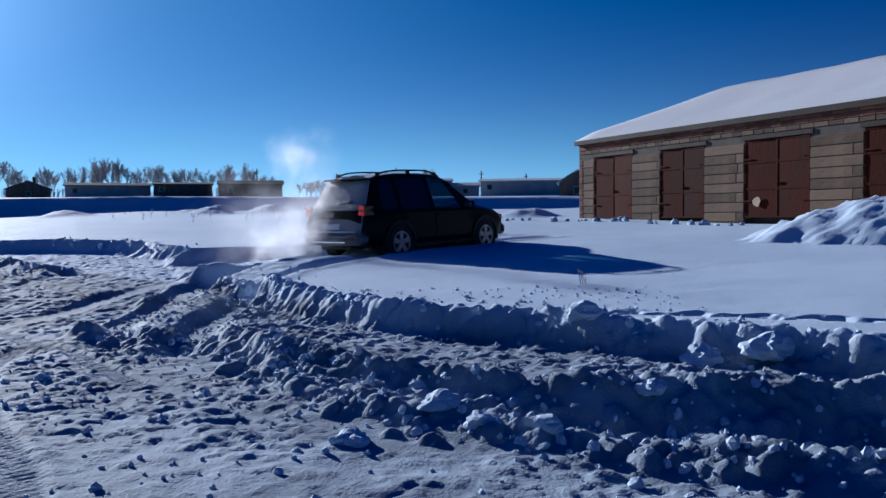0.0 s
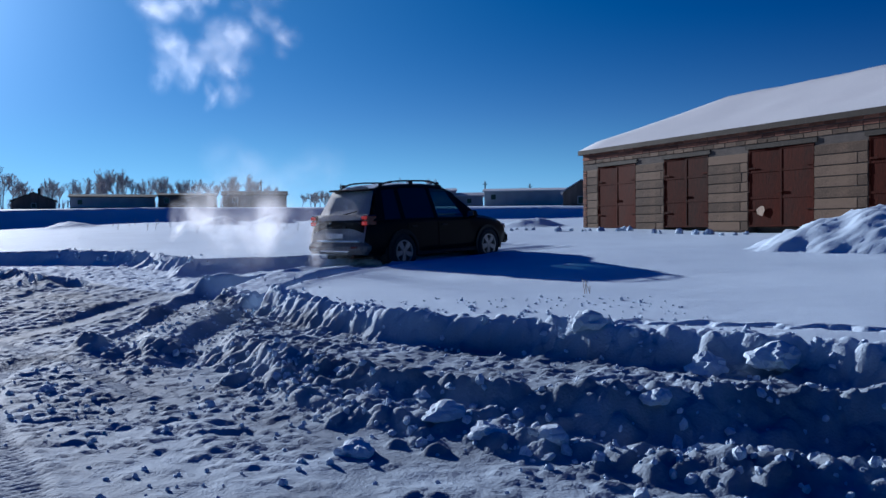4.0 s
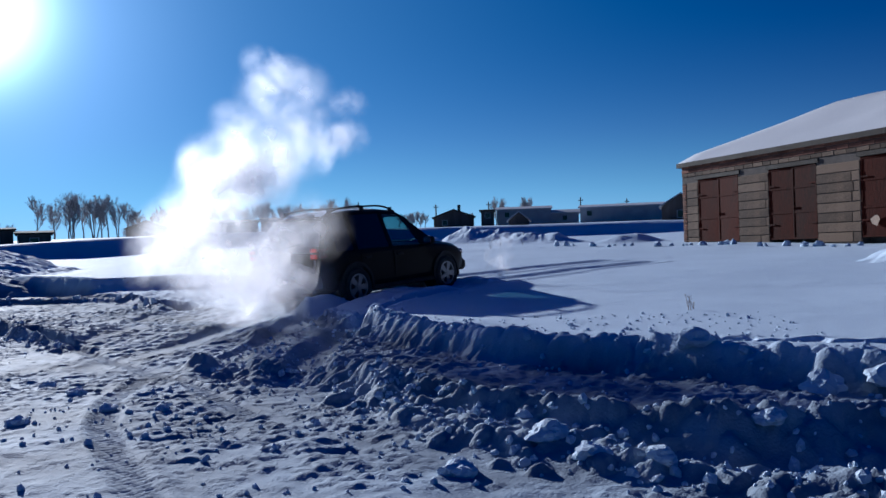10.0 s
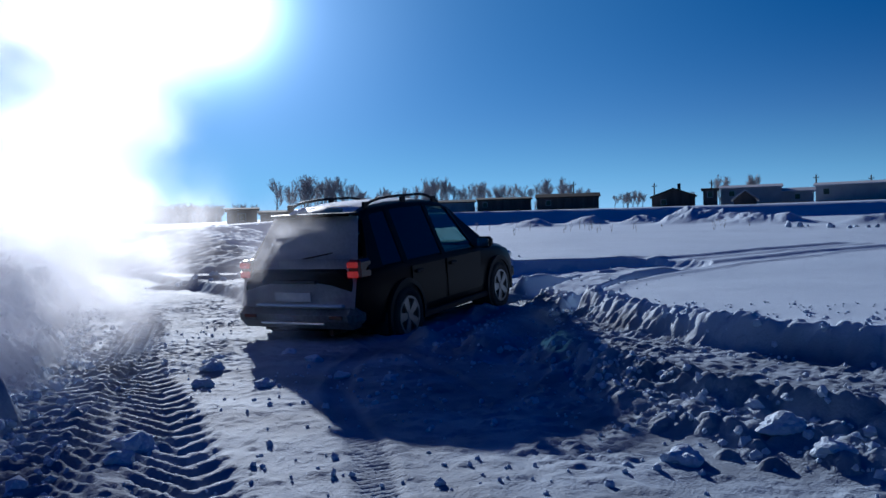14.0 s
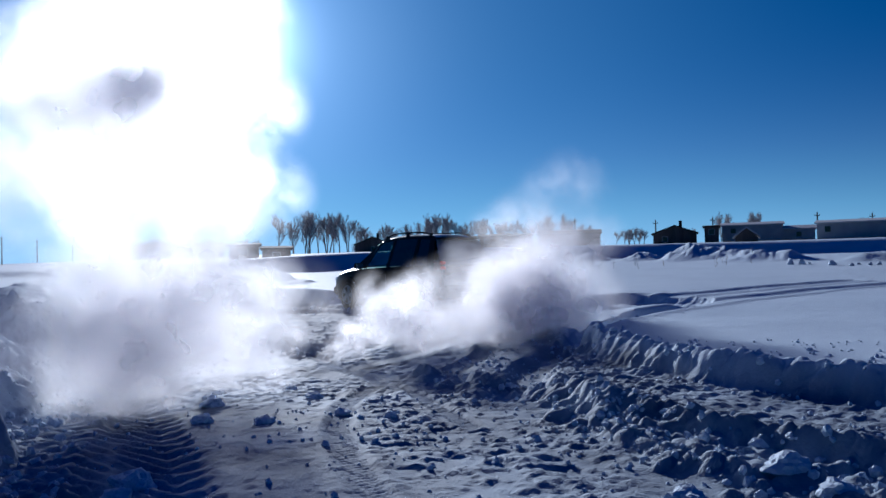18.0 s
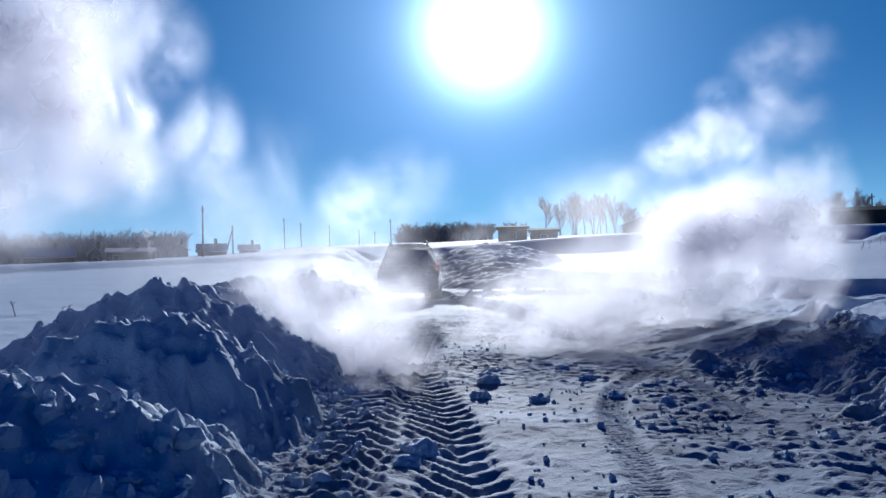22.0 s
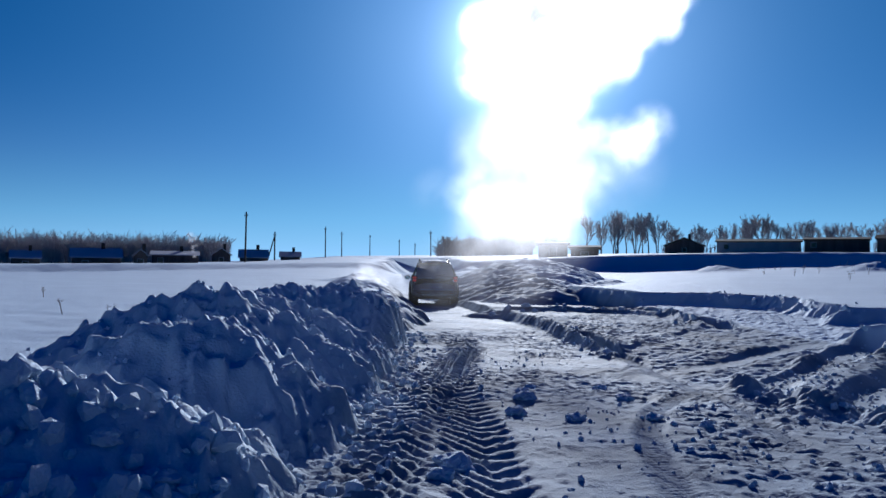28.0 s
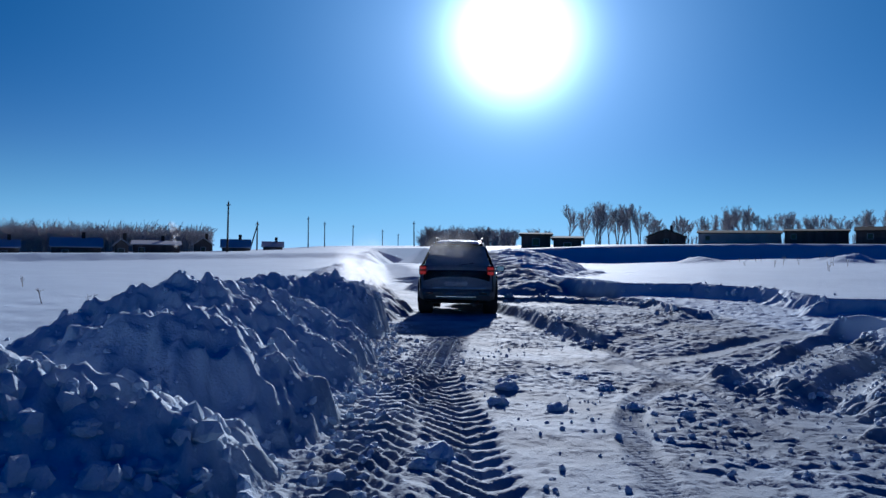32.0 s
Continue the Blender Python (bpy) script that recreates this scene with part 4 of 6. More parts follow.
# ---- loose snow ----
def chunk(bm, rng, x, y, z, r):
    """One angular lump of crusted snow."""
    q = Euler((rng.uniform(0, 6), rng.uniform(0, 6), rng.uniform(0, 6))).to_matrix()
    sx, sy, sz = r * rng.uniform(0.75, 1.25), r * rng.uniform(0.6, 1.1), r * rng.uniform(0.5, 0.9)
    t = (1 + 5 ** 0.5) / 2
    pts = [(-1, t, 0), (1, t, 0), (-1, -t, 0), (1, -t, 0), (0, -1, t), (0, 1, t), (0, -1, -t), (0, 1, -t), (t, 0, -1), (t, 0, 1), (-t, 0, -1), (-t, 0, 1)]
    vs = []
    for a, b, c in pts:
        k = rng.uniform(0.4, 0.62)
        vs.append(bm.verts.new(Vector((x, y, z)) + q @ Vector((a * k * sx, b * k * sy, c * k * sz))))
    for f in ((0, 11, 5), (0, 5, 1), (0, 1, 7), (0, 7, 10), (0, 10, 11), (1, 5, 9), (5, 11, 4), (11, 10, 2), (10, 7, 6), (7, 1, 8), (3, 9, 4), (3, 4, 2), (3, 2, 6), (3, 6, 8), (3, 8, 9), (4, 9, 5), (2, 4, 11), (6, 2, 10), (8, 6, 7), (9, 8, 1)):
        bm.faces.new([vs[i] for i in f])


def strew(name, label, spots, seed):
    rng = random.Random(seed)
    bm = bmesh.new()
    for x, y, r in off_track(spots):
        chunk(bm, rng, x, y, ground_at(x, y) + r * 0.15, r)
    return solid(name, bm, CLOD, label, "snow", kind="stuff")


rs = np.random.RandomState(21)
strew("snow_crumbs", "broken lumps of crusted snow along the field's berm", clod_spots(rs, FIELD_BERM[:8], 130, 0.1, 0.02, 0.06), 1)
strew("snow_crumbs", "broken lumps of crusted snow on the middle berm", clod_spots(rs, MID_BERM[:14], 260, 0.13, 0.016, 0.055), 2)
strew("snow_crumbs", "broken lumps of crusted snow along the packed road", clod_spots(rs, NEAR_BERM, 420, 0.18, 0.012, 0.045), 3)
strew("snow_crumbs", "broken lumps of snow beside the wheel ruts", clod_spots(rs, RUT_1[:6], 120, 0.35, 0.014, 0.04) + clod_spots(rs, RUT_2[:6], 120, 0.35, 0.014, 0.04) + clod_spots(rs, ARC_1, 300, 0.35, 0.04, 0.12) + clod_spots(rs, ARC_2, 300, 0.35, 0.04, 0.12), 4)
strew("snow_crumbs", "lumps of shovelled snow on and below the heaps", [c for pts, w, k in RIDGES[:5] for c in clod_spots(rs, [(p[0], p[1]) for p in pts], 45, w * 0.35, 0.014, 0.045)] + clod_spots(rs, BANK_FOOT[1:8], 700, 0.25, 0.016, 0.06)
      + [(rs.uniform(-4.5, -3.3), rs.uniform(1.2, 2.4), 0.025 + 0.075 * rs.rand() ** 2) for _ in range(130)], 5)
strew("snow_crumbs", "small crumbs of snow on the packed road", [(rs.uniform(-8, 2.5), rs.uniform(2.4, 10), 0.012 + 0.022 * rs.rand() ** 3) for _ in range(1500)], 6)
strew("snow_crumbs", "lumps of snow scattered on the field by the storehouse", [(x + rs.randn() * 0.25, y + rs.randn() * 0.2, 0.08 + 0.16 * rs.rand() ** 2) for x, y in ((4.4, 31.5), (5.2, 31.0), (6.0, 30.6), (6.4, 30.4), (7.5, 28.0), (8.2, 26.6), (8.8, 25.2), (3.0, 33.0), (2.2, 34.0), (1.2, 35.0)) for _ in range(3)], 7)


# single clods lying on the road and the heap's foot
def make_clod(x, y, r, seed):
    rng = random.Random(seed)
    bm = bmesh.new()
    bmesh.ops.create_icosphere(bm, subdivisions=3, radius=r)
    off = Vector((seed * 3.1, 0, 0))
    for v in bm.verts:
        k = 1 + 0.45 * noise.noise(v.co / r * 1.3 + off) + 0.22 * noise.noise(v.co / r * 3.1 + off) + 0.1 * noise.noise(v.co / r * 7 + off)
        v.co = v.co * k
        v.co.z *= 0.62
    solid("snow_clod", bm, CLOD, "loose clod of crusted snow lying on the packed road", "snow clod", pose(x, y, ground_at(x, y) + r * 0.12, 0, 0, seed * 50), "snow clods")


for i, (x, y, r) in enumerate(((-3.6, 3.84, 0.12), (-3.45, 3.55, 0.08), (-4.88, 6.24, 0.1), (-4.78, 7.4, 0.075), (-3.94, 5.69, 0.08), (-4.45, 5.55, 0.085), (-5.1, 6.5, 0.07), (-4.2, 6.9, 0.08), (-5.3, 6.9, 0.06), (-3.5, 6.2, 0.07), (-3.0, 6.1, 0.06),
                               (-0.03, 4.75, 0.11), (0.2, 4.45, 0.09), (-0.5, 4.35, 0.1), (1.15, 6.75, 0.14), (1.85, 5.9, 0.15), (2.25, 5.75, 0.16), (0.55, 4.3, 0.08), (1.2, 4.75, 0.08), (-3.75, 1.95, 0.08), (-3.95, 1.75, 0.07), (-3.6, 2.15, 0.06))):
    make_clod(x, y, r, i + 1)


# dry weeds poking through the snow
def make_weed(x, y, h, seed):
    rng = random.Random(seed)
    ob = thing("dry_weed", "dry brown weed stalk poking out of the snow", "weed", pose(x, y, ground_at(x, y)), "dry weeds")
    for k in range(rng.choice((2, 3))):
        bm = bmesh.new()
        tip = Vector((rng.uniform(-0.25, 0.25) * h, rng.uniform(-0.2, 0.2) * h, h * rng.uniform(0.7, 1)))
        add_tube(bm, (0.02 * k, 0, -0.05), tip, 0.006, 0.003, 4)
        for q in range(4):
            b = tip * rng.uniform(0.4, 0.95)
            add_tube(bm, b, b + Vector((rng.uniform(-1, 1), rng.uniform(-1, 1), rng.uniform(0.3, 1))) * h * 0.2, 0.004, 0.002, 3)
        part("stalk", bm, TWIG, ob)


rw = random.Random(2)
for i, (x, y, h) in enumerate([(1.7, 10.3, 0.2), (1.78, 10.35, 0.13)] + [(rw.uniform(-14, -1), rw.uniform(30, 46), rw.uniform(0.25, 0.6)) for _ in range(26)] + [(rw.uniform(-22, -14), rw.uniform(40, 60), rw.uniform(0.3, 0.6)) for _ in range(10)] + [(rw.uniform(-22, -12), rw.uniform(5, 9), 0.3) for _ in range(6)]):
    make_weed(x, y, h, i)


# ---- the car ----
PAINT = varied("black_car_paint", (0.002, 0.0025, 0.003), (0.005, 0.0055, 0.007), 2.0, 60.0, (0.3, 0.45), 0.02, spec=0.1)
PLASTIC = varied("black_plastic", (0.006, 0.006, 0.007), (0.014, 0.014, 0.016), 5.0, 80.0, (0.5, 0.7), 0.1)
RUBBER = varied("tyre_rubber", (0.012, 0.012, 0.012), (0.035, 0.035, 0.036), 5.0, 90.0, (0.7, 0.9), 0.3)
ALLOY = varied("alloy", (0.16, 0.165, 0.18), (0.32, 0.325, 0.34), 5.0, 60.0, (0.3, 0.45), 0.05, metal=0.8)
CHROME = varied("chrome", (0.6, 0.6, 0.62), (0.8, 0.8, 0.82), 5.0, 60.0, (0.12, 0.25), 0.0, metal=1.0)
GLASS_DARK = varied("tinted_glass", (0.006, 0.008, 0.010), (0.012, 0.014, 0.016), 1.0, 30.0, (0.05, 0.12), 0.0, spec=0.6)
# Powder snow on the rear, paled further for lit dust hanging before it.
DUSTED = varied("snow_dusted_hazed_paint", (0.32, 0.32, 0.33), (0.56, 0.56, 0.58), 1.6, 22.0, (0.6, 0.85), 0.15)
DUSTED_GLASS = varied("snow_dusted_hazed_glass", (0.48, 0.48, 0.5), (0.7, 0.7, 0.72), 1.8, 26.0, (0.5, 0.8), 0.1)
GRIME = varied("grimy_bumper_plastic", (0.05, 0.05, 0.055), (0.2, 0.2, 0.21), 2.0, 24.0, (0.6, 0.85), 0.1)


def see_through_glass():
    m = bpy.data.materials.new("clear_glass")
    m.use_nodes = True
    nt = m.node_tree
    nt.nodes.clear()
    out = nt.nodes.new("ShaderNodeOutputMaterial")
    mix = nt.nodes.new("ShaderNodeMixShader")
    mix.inputs["Fac"].default_value = 0.12
    tr = nt.nodes.new("ShaderNodeBsdfTransparent")
    tr.inputs["Color"].default_value = (0.55, 0.68, 0.68, 1)
    gl = nt.nodes.new("ShaderNodeBsdfGlossy")
    gl.inputs["Roughness"].default_value = 0.05
    nt.links.new(tr.outputs["BSDF"], mix.inputs[1])
    nt.links.new(gl.outputs["BSDF"], mix.inputs[2])
    nt.links.new(mix.outputs["Shader"], out.inputs["Surface"])
    return m


GLASS = see_through_glass()


def glow_red(name, color, strength):
    m, nt, b = bsdf(name, color, 0.25)
    b.inputs["Emission Color"].default_value = (1.0, 0.05, 0.03, 1)
    b.inputs["Emission Strength"].default_value = strength
    return m


LAMP_RED = glow_red("lit_tail_lamp", (0.3, 0.01, 0.01), 0.12)
LAMP_DULL = bsdf("red_lens", (0.07, 0.004, 0.004), 0.2)[0]

# side outline of the car: station along y, half-width at the sill, at the waist, height of sill, waist, bonnet or deck
STATIONS = [  # y, half-width, sill, shoulder height, top height
    (-2.30, 0.78, 0.42, 0.86, 0.98), (-2.22, 0.86, 0.34, 0.92, 1.04), (-1.95, 0.905, 0.30, 0.98, 1.06), (-1.4, 0.925, 0.30, 1.0, 1.06), (-0.7, 0.925, 0.28, 1.0, 1.06),
    (0.0, 0.925, 0.28, 0.99, 1.05), (0.75, 0.925, 0.28, 0.97, 1.03), (1.1, 0.92, 0.28, 0.95, 1.05), (1.5, 0.915, 0.30, 0.91, 1.0), (1.9, 0.88, 0.32, 0.84, 0.93), (2.15, 0.80, 0.36, 0.76, 0.82), (2.28, 0.66, 0.42, 0.66, 0.70)]
ROOF = [(y, 1.06 + (z - 1.06) * 1.06, w) for y, z, w in [(-2.12, 1.06, 0.80), (-1.98, 1.35, 0.74), (-1.84, 1.58, 0.66), (-1.6, 1.665, 0.62), (-1.0, 1.70, 0.61), (-0.3, 1.70, 0.61), (0.2, 1.66, 0.61), (0.55, 1.52, 0.64), (0.85, 1.33, 0.71), (1.16, 1.06, 0.80)]]
AXLES = (-1.36, 1.36)
WHEEL_R, TRACK = 0.35, 0.85


def loft(rows, close_ends=True):
    bm = bmesh.new()
    rings = [[bm.verts.new(p) for p in row] for row in rows]
    for a, b in zip(rings, rings[1:]):
        for i in range(len(a) - 1):
            bm.faces.new((a[i], b[i], b[i + 1], a[i + 1]))
    if close_ends:
        bm.faces.new(rings[0])
        bm.faces.new(rings[-1][::-1])
    return bm


def lower_body():
    rows = []
    for y, w, s, sh, top in STATIONS:
        half = [(w * 0.86, s), (w * 0.97, s + 0.05), (w, s + 0.2), (w * 0.995, (s + sh) / 2 + 0.08), (w * 0.985, sh - 0.05), (w * 0.95, sh + 0.02), (w * 0.8, top), (w * 0.4, top + 0.015)]
        rows.append([(-x, y, z) for x, z in half] + [(0, y, top + 0.02)] + [(x, y, z) for x, z in reversed(half)] + [(0, y, s - 0.03)])
    rows2 = []
    for r in rows:
        rows2.append(r + [r[0]])
    bm = loft([r[:-1] for r in rows2], False)
    bm.verts.ensure_lookup_table()
    n = len(rows[0])
    for k in range(len(rows) - 1):
        a, b = k * n, (k + 1) * n
        bm.faces.new((bm.verts[a + n - 1], bm.verts[b + n - 1], bm.verts[b], bm.verts[a]))
    bm.faces.new([bm.verts[i] for i in range(n)])
    bm.faces.new([bm.verts[(len(rows) - 1) * n + i] for i in reversed(range(n))])
    bmesh.ops.recalc_face_normals(bm, faces=bm.faces)
    return bm


def wheel_well(y, side):
    bm = bmesh.new()
    seg = 20
    for r0, r1, x in ((0.385, 0.445, 0.955),):
        ring = []
        for k in range(seg + 1):
            a = math.pi * (-0.08 + 1.16 * k / seg)
            ring.append([bm.verts.new((side * xx, y + r * math.cos(a), 0.36 + r * math.sin(a))) for r, xx in ((r0, 0.90), (r0, x), (r1, x), (r1, 0.90))])
        for a, b in zip(ring, ring[1:]):
            for i in range(3):
                bm.faces.new((a[i], a[i + 1], b[i + 1], b[i]))
    bmesh.ops.recalc_face_normals(bm, faces=bm.faces)
    return bm


def roof_point(y, k):
    """Half-width and height of the cabin at y; k: 0 at the waist, 1 at the roof's edge."""
    z = np.interp(y, [r[0] for r in ROOF], [r[1] for r in ROOF])
    w = np.interp(y, [r[0] for r in ROOF], [r[2] for r in ROOF])
    return 0.905 + (w - 0.905) * k, 1.0 + (z - 0.045 - 1.0) * k


def cabin_shell():
    """Roof skin and pillars: the side windows are left open."""
    rows = []
    for y, z, w in ROOF[2:8]:
        rows.append([(-w - 0.012, y, z - 0.085), (-w, y, z - 0.04), (-w * 0.9, y, z), (-w * 0.45, y, z + 0.022), (0, y, z + 0.03), (w * 0.45, y, z + 0.022), (w * 0.9, y, z), (w, y, z - 0.04), (w + 0.012, y, z - 0.085)])
    return loft(rows, False)


def strip(a, b, c, d, thick=0.02):
    """A flat bent panel between four corners, with thickness towards the car's middle."""
    bm = bmesh.new()
    outer = [bm.verts.new(p) for p in (a, b, c, d)]
    inner = [bm.verts.new((p[0] - math.copysign(thick, p[0]) if abs(p[0]) > 1e-4 else 0, p[1], p[2])) for p in (a, b, c, d)]
    bm.faces.new(outer)
    bm.faces.new(inner[::-1])
    for i in range(4):
        j = (i + 1) % 4
        bm.faces.new((outer[i], inner[i], inner[j], outer[j]))
    bmesh.ops.recalc_face_normals(bm, faces=bm.faces)
    return bm


def side_quad(side, y0, y1, t0, t1, k0=0.06, k1=0.93, out=0.0):
    """Corners on the cabin's side: y at the bottom (y0, y1) and at the top (t0, t1)."""
    pts = []
    for y, k in ((y0, k0), (y1, k0), (t1, k1), (t0, k1)):
        w, z = roof_point(min(max(y, -1.9), 0.7), k)
        pts.append((side * (w + out), y, z))
    return pts


def wheel_parts(parent, x, y, side, front):
    wheel = new("wheel")
    wheel.parent = parent
    wheel.location = (x, y, WHEEL_R)
    wheel["label"] = "snowy black tyre on a five-spoke alloy rim"
    bm = bmesh.new()
    seg = 28
    prof = [(0.235, -0.10), (0.30, -0.112), (0.335, -0.105), (0.35, -0.08), (0.35, 0.08), (0.335, 0.105), (0.30, 0.112), (0.235, 0.10)]
    rings = []
    for k in range(seg):
        a = 2 * math.pi * k / seg
        rings.append([bm.verts.new((w, r * math.cos(a), r * math.sin(a))) for r, w in prof])
    for k in range(seg):
        a, b = rings[k], rings[(k + 1) % seg]
        for i in range(len(prof)):
            j = (i + 1) % len(prof)
            bm.faces.new((a[i], b[i], b[j], a[j]))
    bmesh.ops.recalc_face_normals(bm, faces=bm.faces)
    part("tyre", bm, RUBBER, wheel, smooth=True)
    bm = bmesh.new()
    for k in range(5):
        a = 2 * math.pi * k / 5
        m = Matrix.Rotation(a, 4, "X")
        vs = add_box(bm, side * 0.085, side * 0.108, -0.035, 0.035, 0.03, 0.225)
        for v in vs:
            if v.co.z > 0.2:
                v.co.y *= 1.7
            v.co = m @ v.co
    add_tube(bm, (side * 0.08, 0, 0), (side * 0.115, 0, 0), 0.06, 0.05, 14)
    ring = []
    for k in range(24):
        a = 2 * math.pi * k / 24
        ring.append([bm.verts.new((side * xx, r * math.cos(a), r * math.sin(a))) for r, xx in ((0.24, 0.114), (0.212, 0.112), (0.212, -0.02), (0.24, -0.02))])
    for k in range(24):
        a, b = ring[k], ring[(k + 1) % 24]
        for i in range(4):
            j = (i + 1) % 4
            bm.faces.new((a[i], b[i], b[j], a[j]))
    bmesh.ops.recalc_face_normals(bm, faces=bm.faces)
    part("rim", bm, ALLOY, wheel, "five-spoke alloy rim")
    part("brake_disc", tube((side * 0.02, 0, 0), (side * 0.035, 0, 0), 0.15, 0.15, 18), RUST_DARK, wheel)
    return wheel


def make_car():
    car = thing("car", "black off-road estate car with roof rails, rear caked in powdered snow", "car", pose(-0.65, 18.3, 0.42, 0, 0, -40))
    body = part("body", lower_body(), PAINT, car, smooth=False)
    body.data.shade_smooth()
    body.modifiers.new("edge", "BEVEL").width = 0.03
    body.modifiers["edge"].segments = 2
    part("roof", cabin_shell(), PAINT, car, "black roof with a dusting of snow", smooth=True)
    # interior tub, so that the far windows show light through the cabin
    part("dashboard", box(-0.7, 0.7, 0.55, 0.95, 0.75, 1.08, 0.04), PLASTIC, car)
    for x in (-0.38, 0.38):
        seat = part("seat", box(x - 0.25, x + 0.25, -0.35, 0.15, 0.6, 0.85, 0.05), PLASTIC, car, "dark front seat")
        part("backrest", box(x - 0.24, x + 0.24, -0.5, -0.36, 0.8, 1.3, 0.05), PLASTIC, seat)
        part("headrest", box(x - 0.12, x + 0.12, -0.5, -0.4, 1.32, 1.5, 0.04), PLASTIC, seat)
    part("rear_bench", box(-0.62, 0.62, -1.35, -1.2, 0.75, 1.3, 0.05), PLASTIC, car)
    for s in (-1, 1):
        # pillars, door skins and side windows
        part("pillar", strip(*side_quad(s, 0.62, 1.12, 0.30, 0.42, 0.0, 1.0, 0.004), 0.05), PAINT, car, "windscreen pillar")
        part("pillar", strip(*side_quad(s, -0.36, -0.26, -0.34, -0.24, 0.0, 1.0, 0.004), 0.05), PAINT, car, "centre pillar")
        part("pillar", strip(*side_quad(s, -1.36, -1.24, -1.30, -1.18, 0.0, 1.0, 0.004), 0.05), PAINT, car, "rear pillar")
        part("pillar", strip(*side_quad(s, -2.12, -1.82, -1.84, -1.66, 0.0, 1.0, 0.004), 0.06), PAINT, car, "tail pillar")
        part("front_window", strip(*side_quad(s, -0.26, 0.64, -0.24, 0.32, 0.03, 0.97, -0.006), 0.008), GLASS, car, "clear side window")
        part("rear_window_pane", strip(*side_quad(s, -1.24, -0.36, -1.18, -0.34, 0.03, 0.97, -0.006), 0.008), GLASS_DARK, car, "tinted side window")
        part("quarter_window", strip(*side_quad(s, -1.84, -1.36, -1.68, -1.30, 0.03, 0.97, -0.006), 0.008), GLASS_DARK, car, "tinted quarter window")
        for y0, y1 in ((-0.28, 0.78), (-1.2, -0.32)):
            door = part("door", box(s * 0.925 - 0.006, s * 0.925 + 0.006, y0 + 0.01, y1 - 0.01, 0.42, 0.94, 0.004), PAINT, car)
            part("door_handle", box(s * 0.945 - 0.018, s * 0.945 + 0.018, y0 + 0.08, y0 + 0.26, 0.84, 0.88, 0.01), PLASTIC, door)
        part("sill", box(s * 0.91 - 0.03, s * 0.91 + 0.03, -0.95, 0.95, 0.25, 0.33, 0.012), PLASTIC, car)
        for y in AXLES:
            part("wheel_arch", wheel_well(y, s), PLASTIC, car, "black plastic wheel-arch trim")
            # solid dark drum in place of the arch's shaded hollow; the body isn't cut
            part("arch_shade_disc", tube((s * 0.62, y, 0.36), (s * 0.93, y, 0.36), 0.40, 0.40, 24), RUBBER, car, "dark disc standing in for the shaded hollow of the wheel arch")
        # roof rail on three feet
        bm = bmesh.new()
        prev = None
        for k in range(15):
            y = -1.72 + 1.95 * k / 14
            lift = 0.075 * min(1, 6 * min(k / 14, 1 - k / 14))
            z = float(np.interp(y, [r[0] for r in ROOF], [r[1] for r in ROOF])) + lift - 0.005
            p = (s * 0.565, y, z)
            if prev:
                add_tube(bm, prev, p, 0.019, 0.019, 6, True)
            prev = p
        rail = part("roof_rail", bm, PLASTIC, car, "black roof rail")
        for y in (-1.6, -0.72, 0.1):
            z = float(np.interp(y, [r[0] for r in ROOF], [r[1] for r in ROOF]))
            part("rail_foot", box(s * 0.565 - 0.02, s * 0.565 + 0.02, y - 0.05, y + 0.05, z - 0.02, z + 0.065, 0.008), PLASTIC, rail)
        mirror = part("mirror", box(s * 0.92, s * 1.14, 0.66, 0.8, 0.98, 1.14, 0.04), PAINT, car, "black door mirror")
        part("mirror_glass", box(min(s * 0.94, s * 1.12), max(s * 0.94, s * 1.12), 0.652, 0.659, 1.0, 1.12), CHROME, mirror)
        # tail lamp wraps round the corner
        lamp = part("tail_lamp", box(min(s * 0.70, s * 0.885), max(s * 0.70, s * 0.885), -2.27, -2.02, 0.90, 1.13, 0.03), LAMP_DULL, car, "red tail lamp")
        part("lens", box(min(s * 0.72, s * 0.86), max(s * 0.72, s * 0.86), -2.30, -2.26, 1.04, 1.105, 0.01), LAMP_RED, lamp, "lit red lens")
        part("lens", box(min(s * 0.72, s * 0.86), max(s * 0.72, s * 0.86), -2.30, -2.26, 0.925, 1.0, 0.01), LAMP_RED, lamp, "lit red lens")
        part("headlamp", box(min(s * 0.48, s * 0.80), max(s * 0.48, s * 0.80), 1.98, 2.2, 0.66, 0.8, 0.03), CHROME, car, "clear headlamp")
        part("mud_flap", box(s * 0.79 - 0.13, s * 0.79 + 0.13, -1.83, -1.81, 0.2, 0.45), RUBBER, car)
    # glazing front and rear
    def sheet(y0, z0, w0, y1, z1, w1, mat, name, label, bulge=0.03):
        rows = []
        for k in range(5):
            t = k / 4
            y, z, w = y0 + (y1 - y0) * t, z0 + (z1 - z0) * t, w0 + (w1 - w0) * t
            rows.append([(w * q, y + bulge * (1 - q * q) * (1 if y0 > 0 else -1), z) for q in (-1, -0.6, -0.2, 0.2, 0.6, 1)])
        bm = loft(rows, False)
        bmesh.ops.solidify(bm, geom=bm.faces, thickness=0.008)
        return part(name, bm, mat, car, label, smooth=True)
    sheet(1.14, 1.05, 0.76, 0.45, 1.615, 0.58, GLASS, "windscreen", "clear windscreen")
    sheet(-2.12, 1.12, 0.76, -1.86, 1.61, 0.63, DUSTED_GLASS, "rear_window", "rear window dusted with snow")
    gate = sheet(-2.345, 0.58, 0.83, -2.20, 1.14, 0.82, DUSTED, "tailgate", "tailgate dusted with powder snow", 0.035)
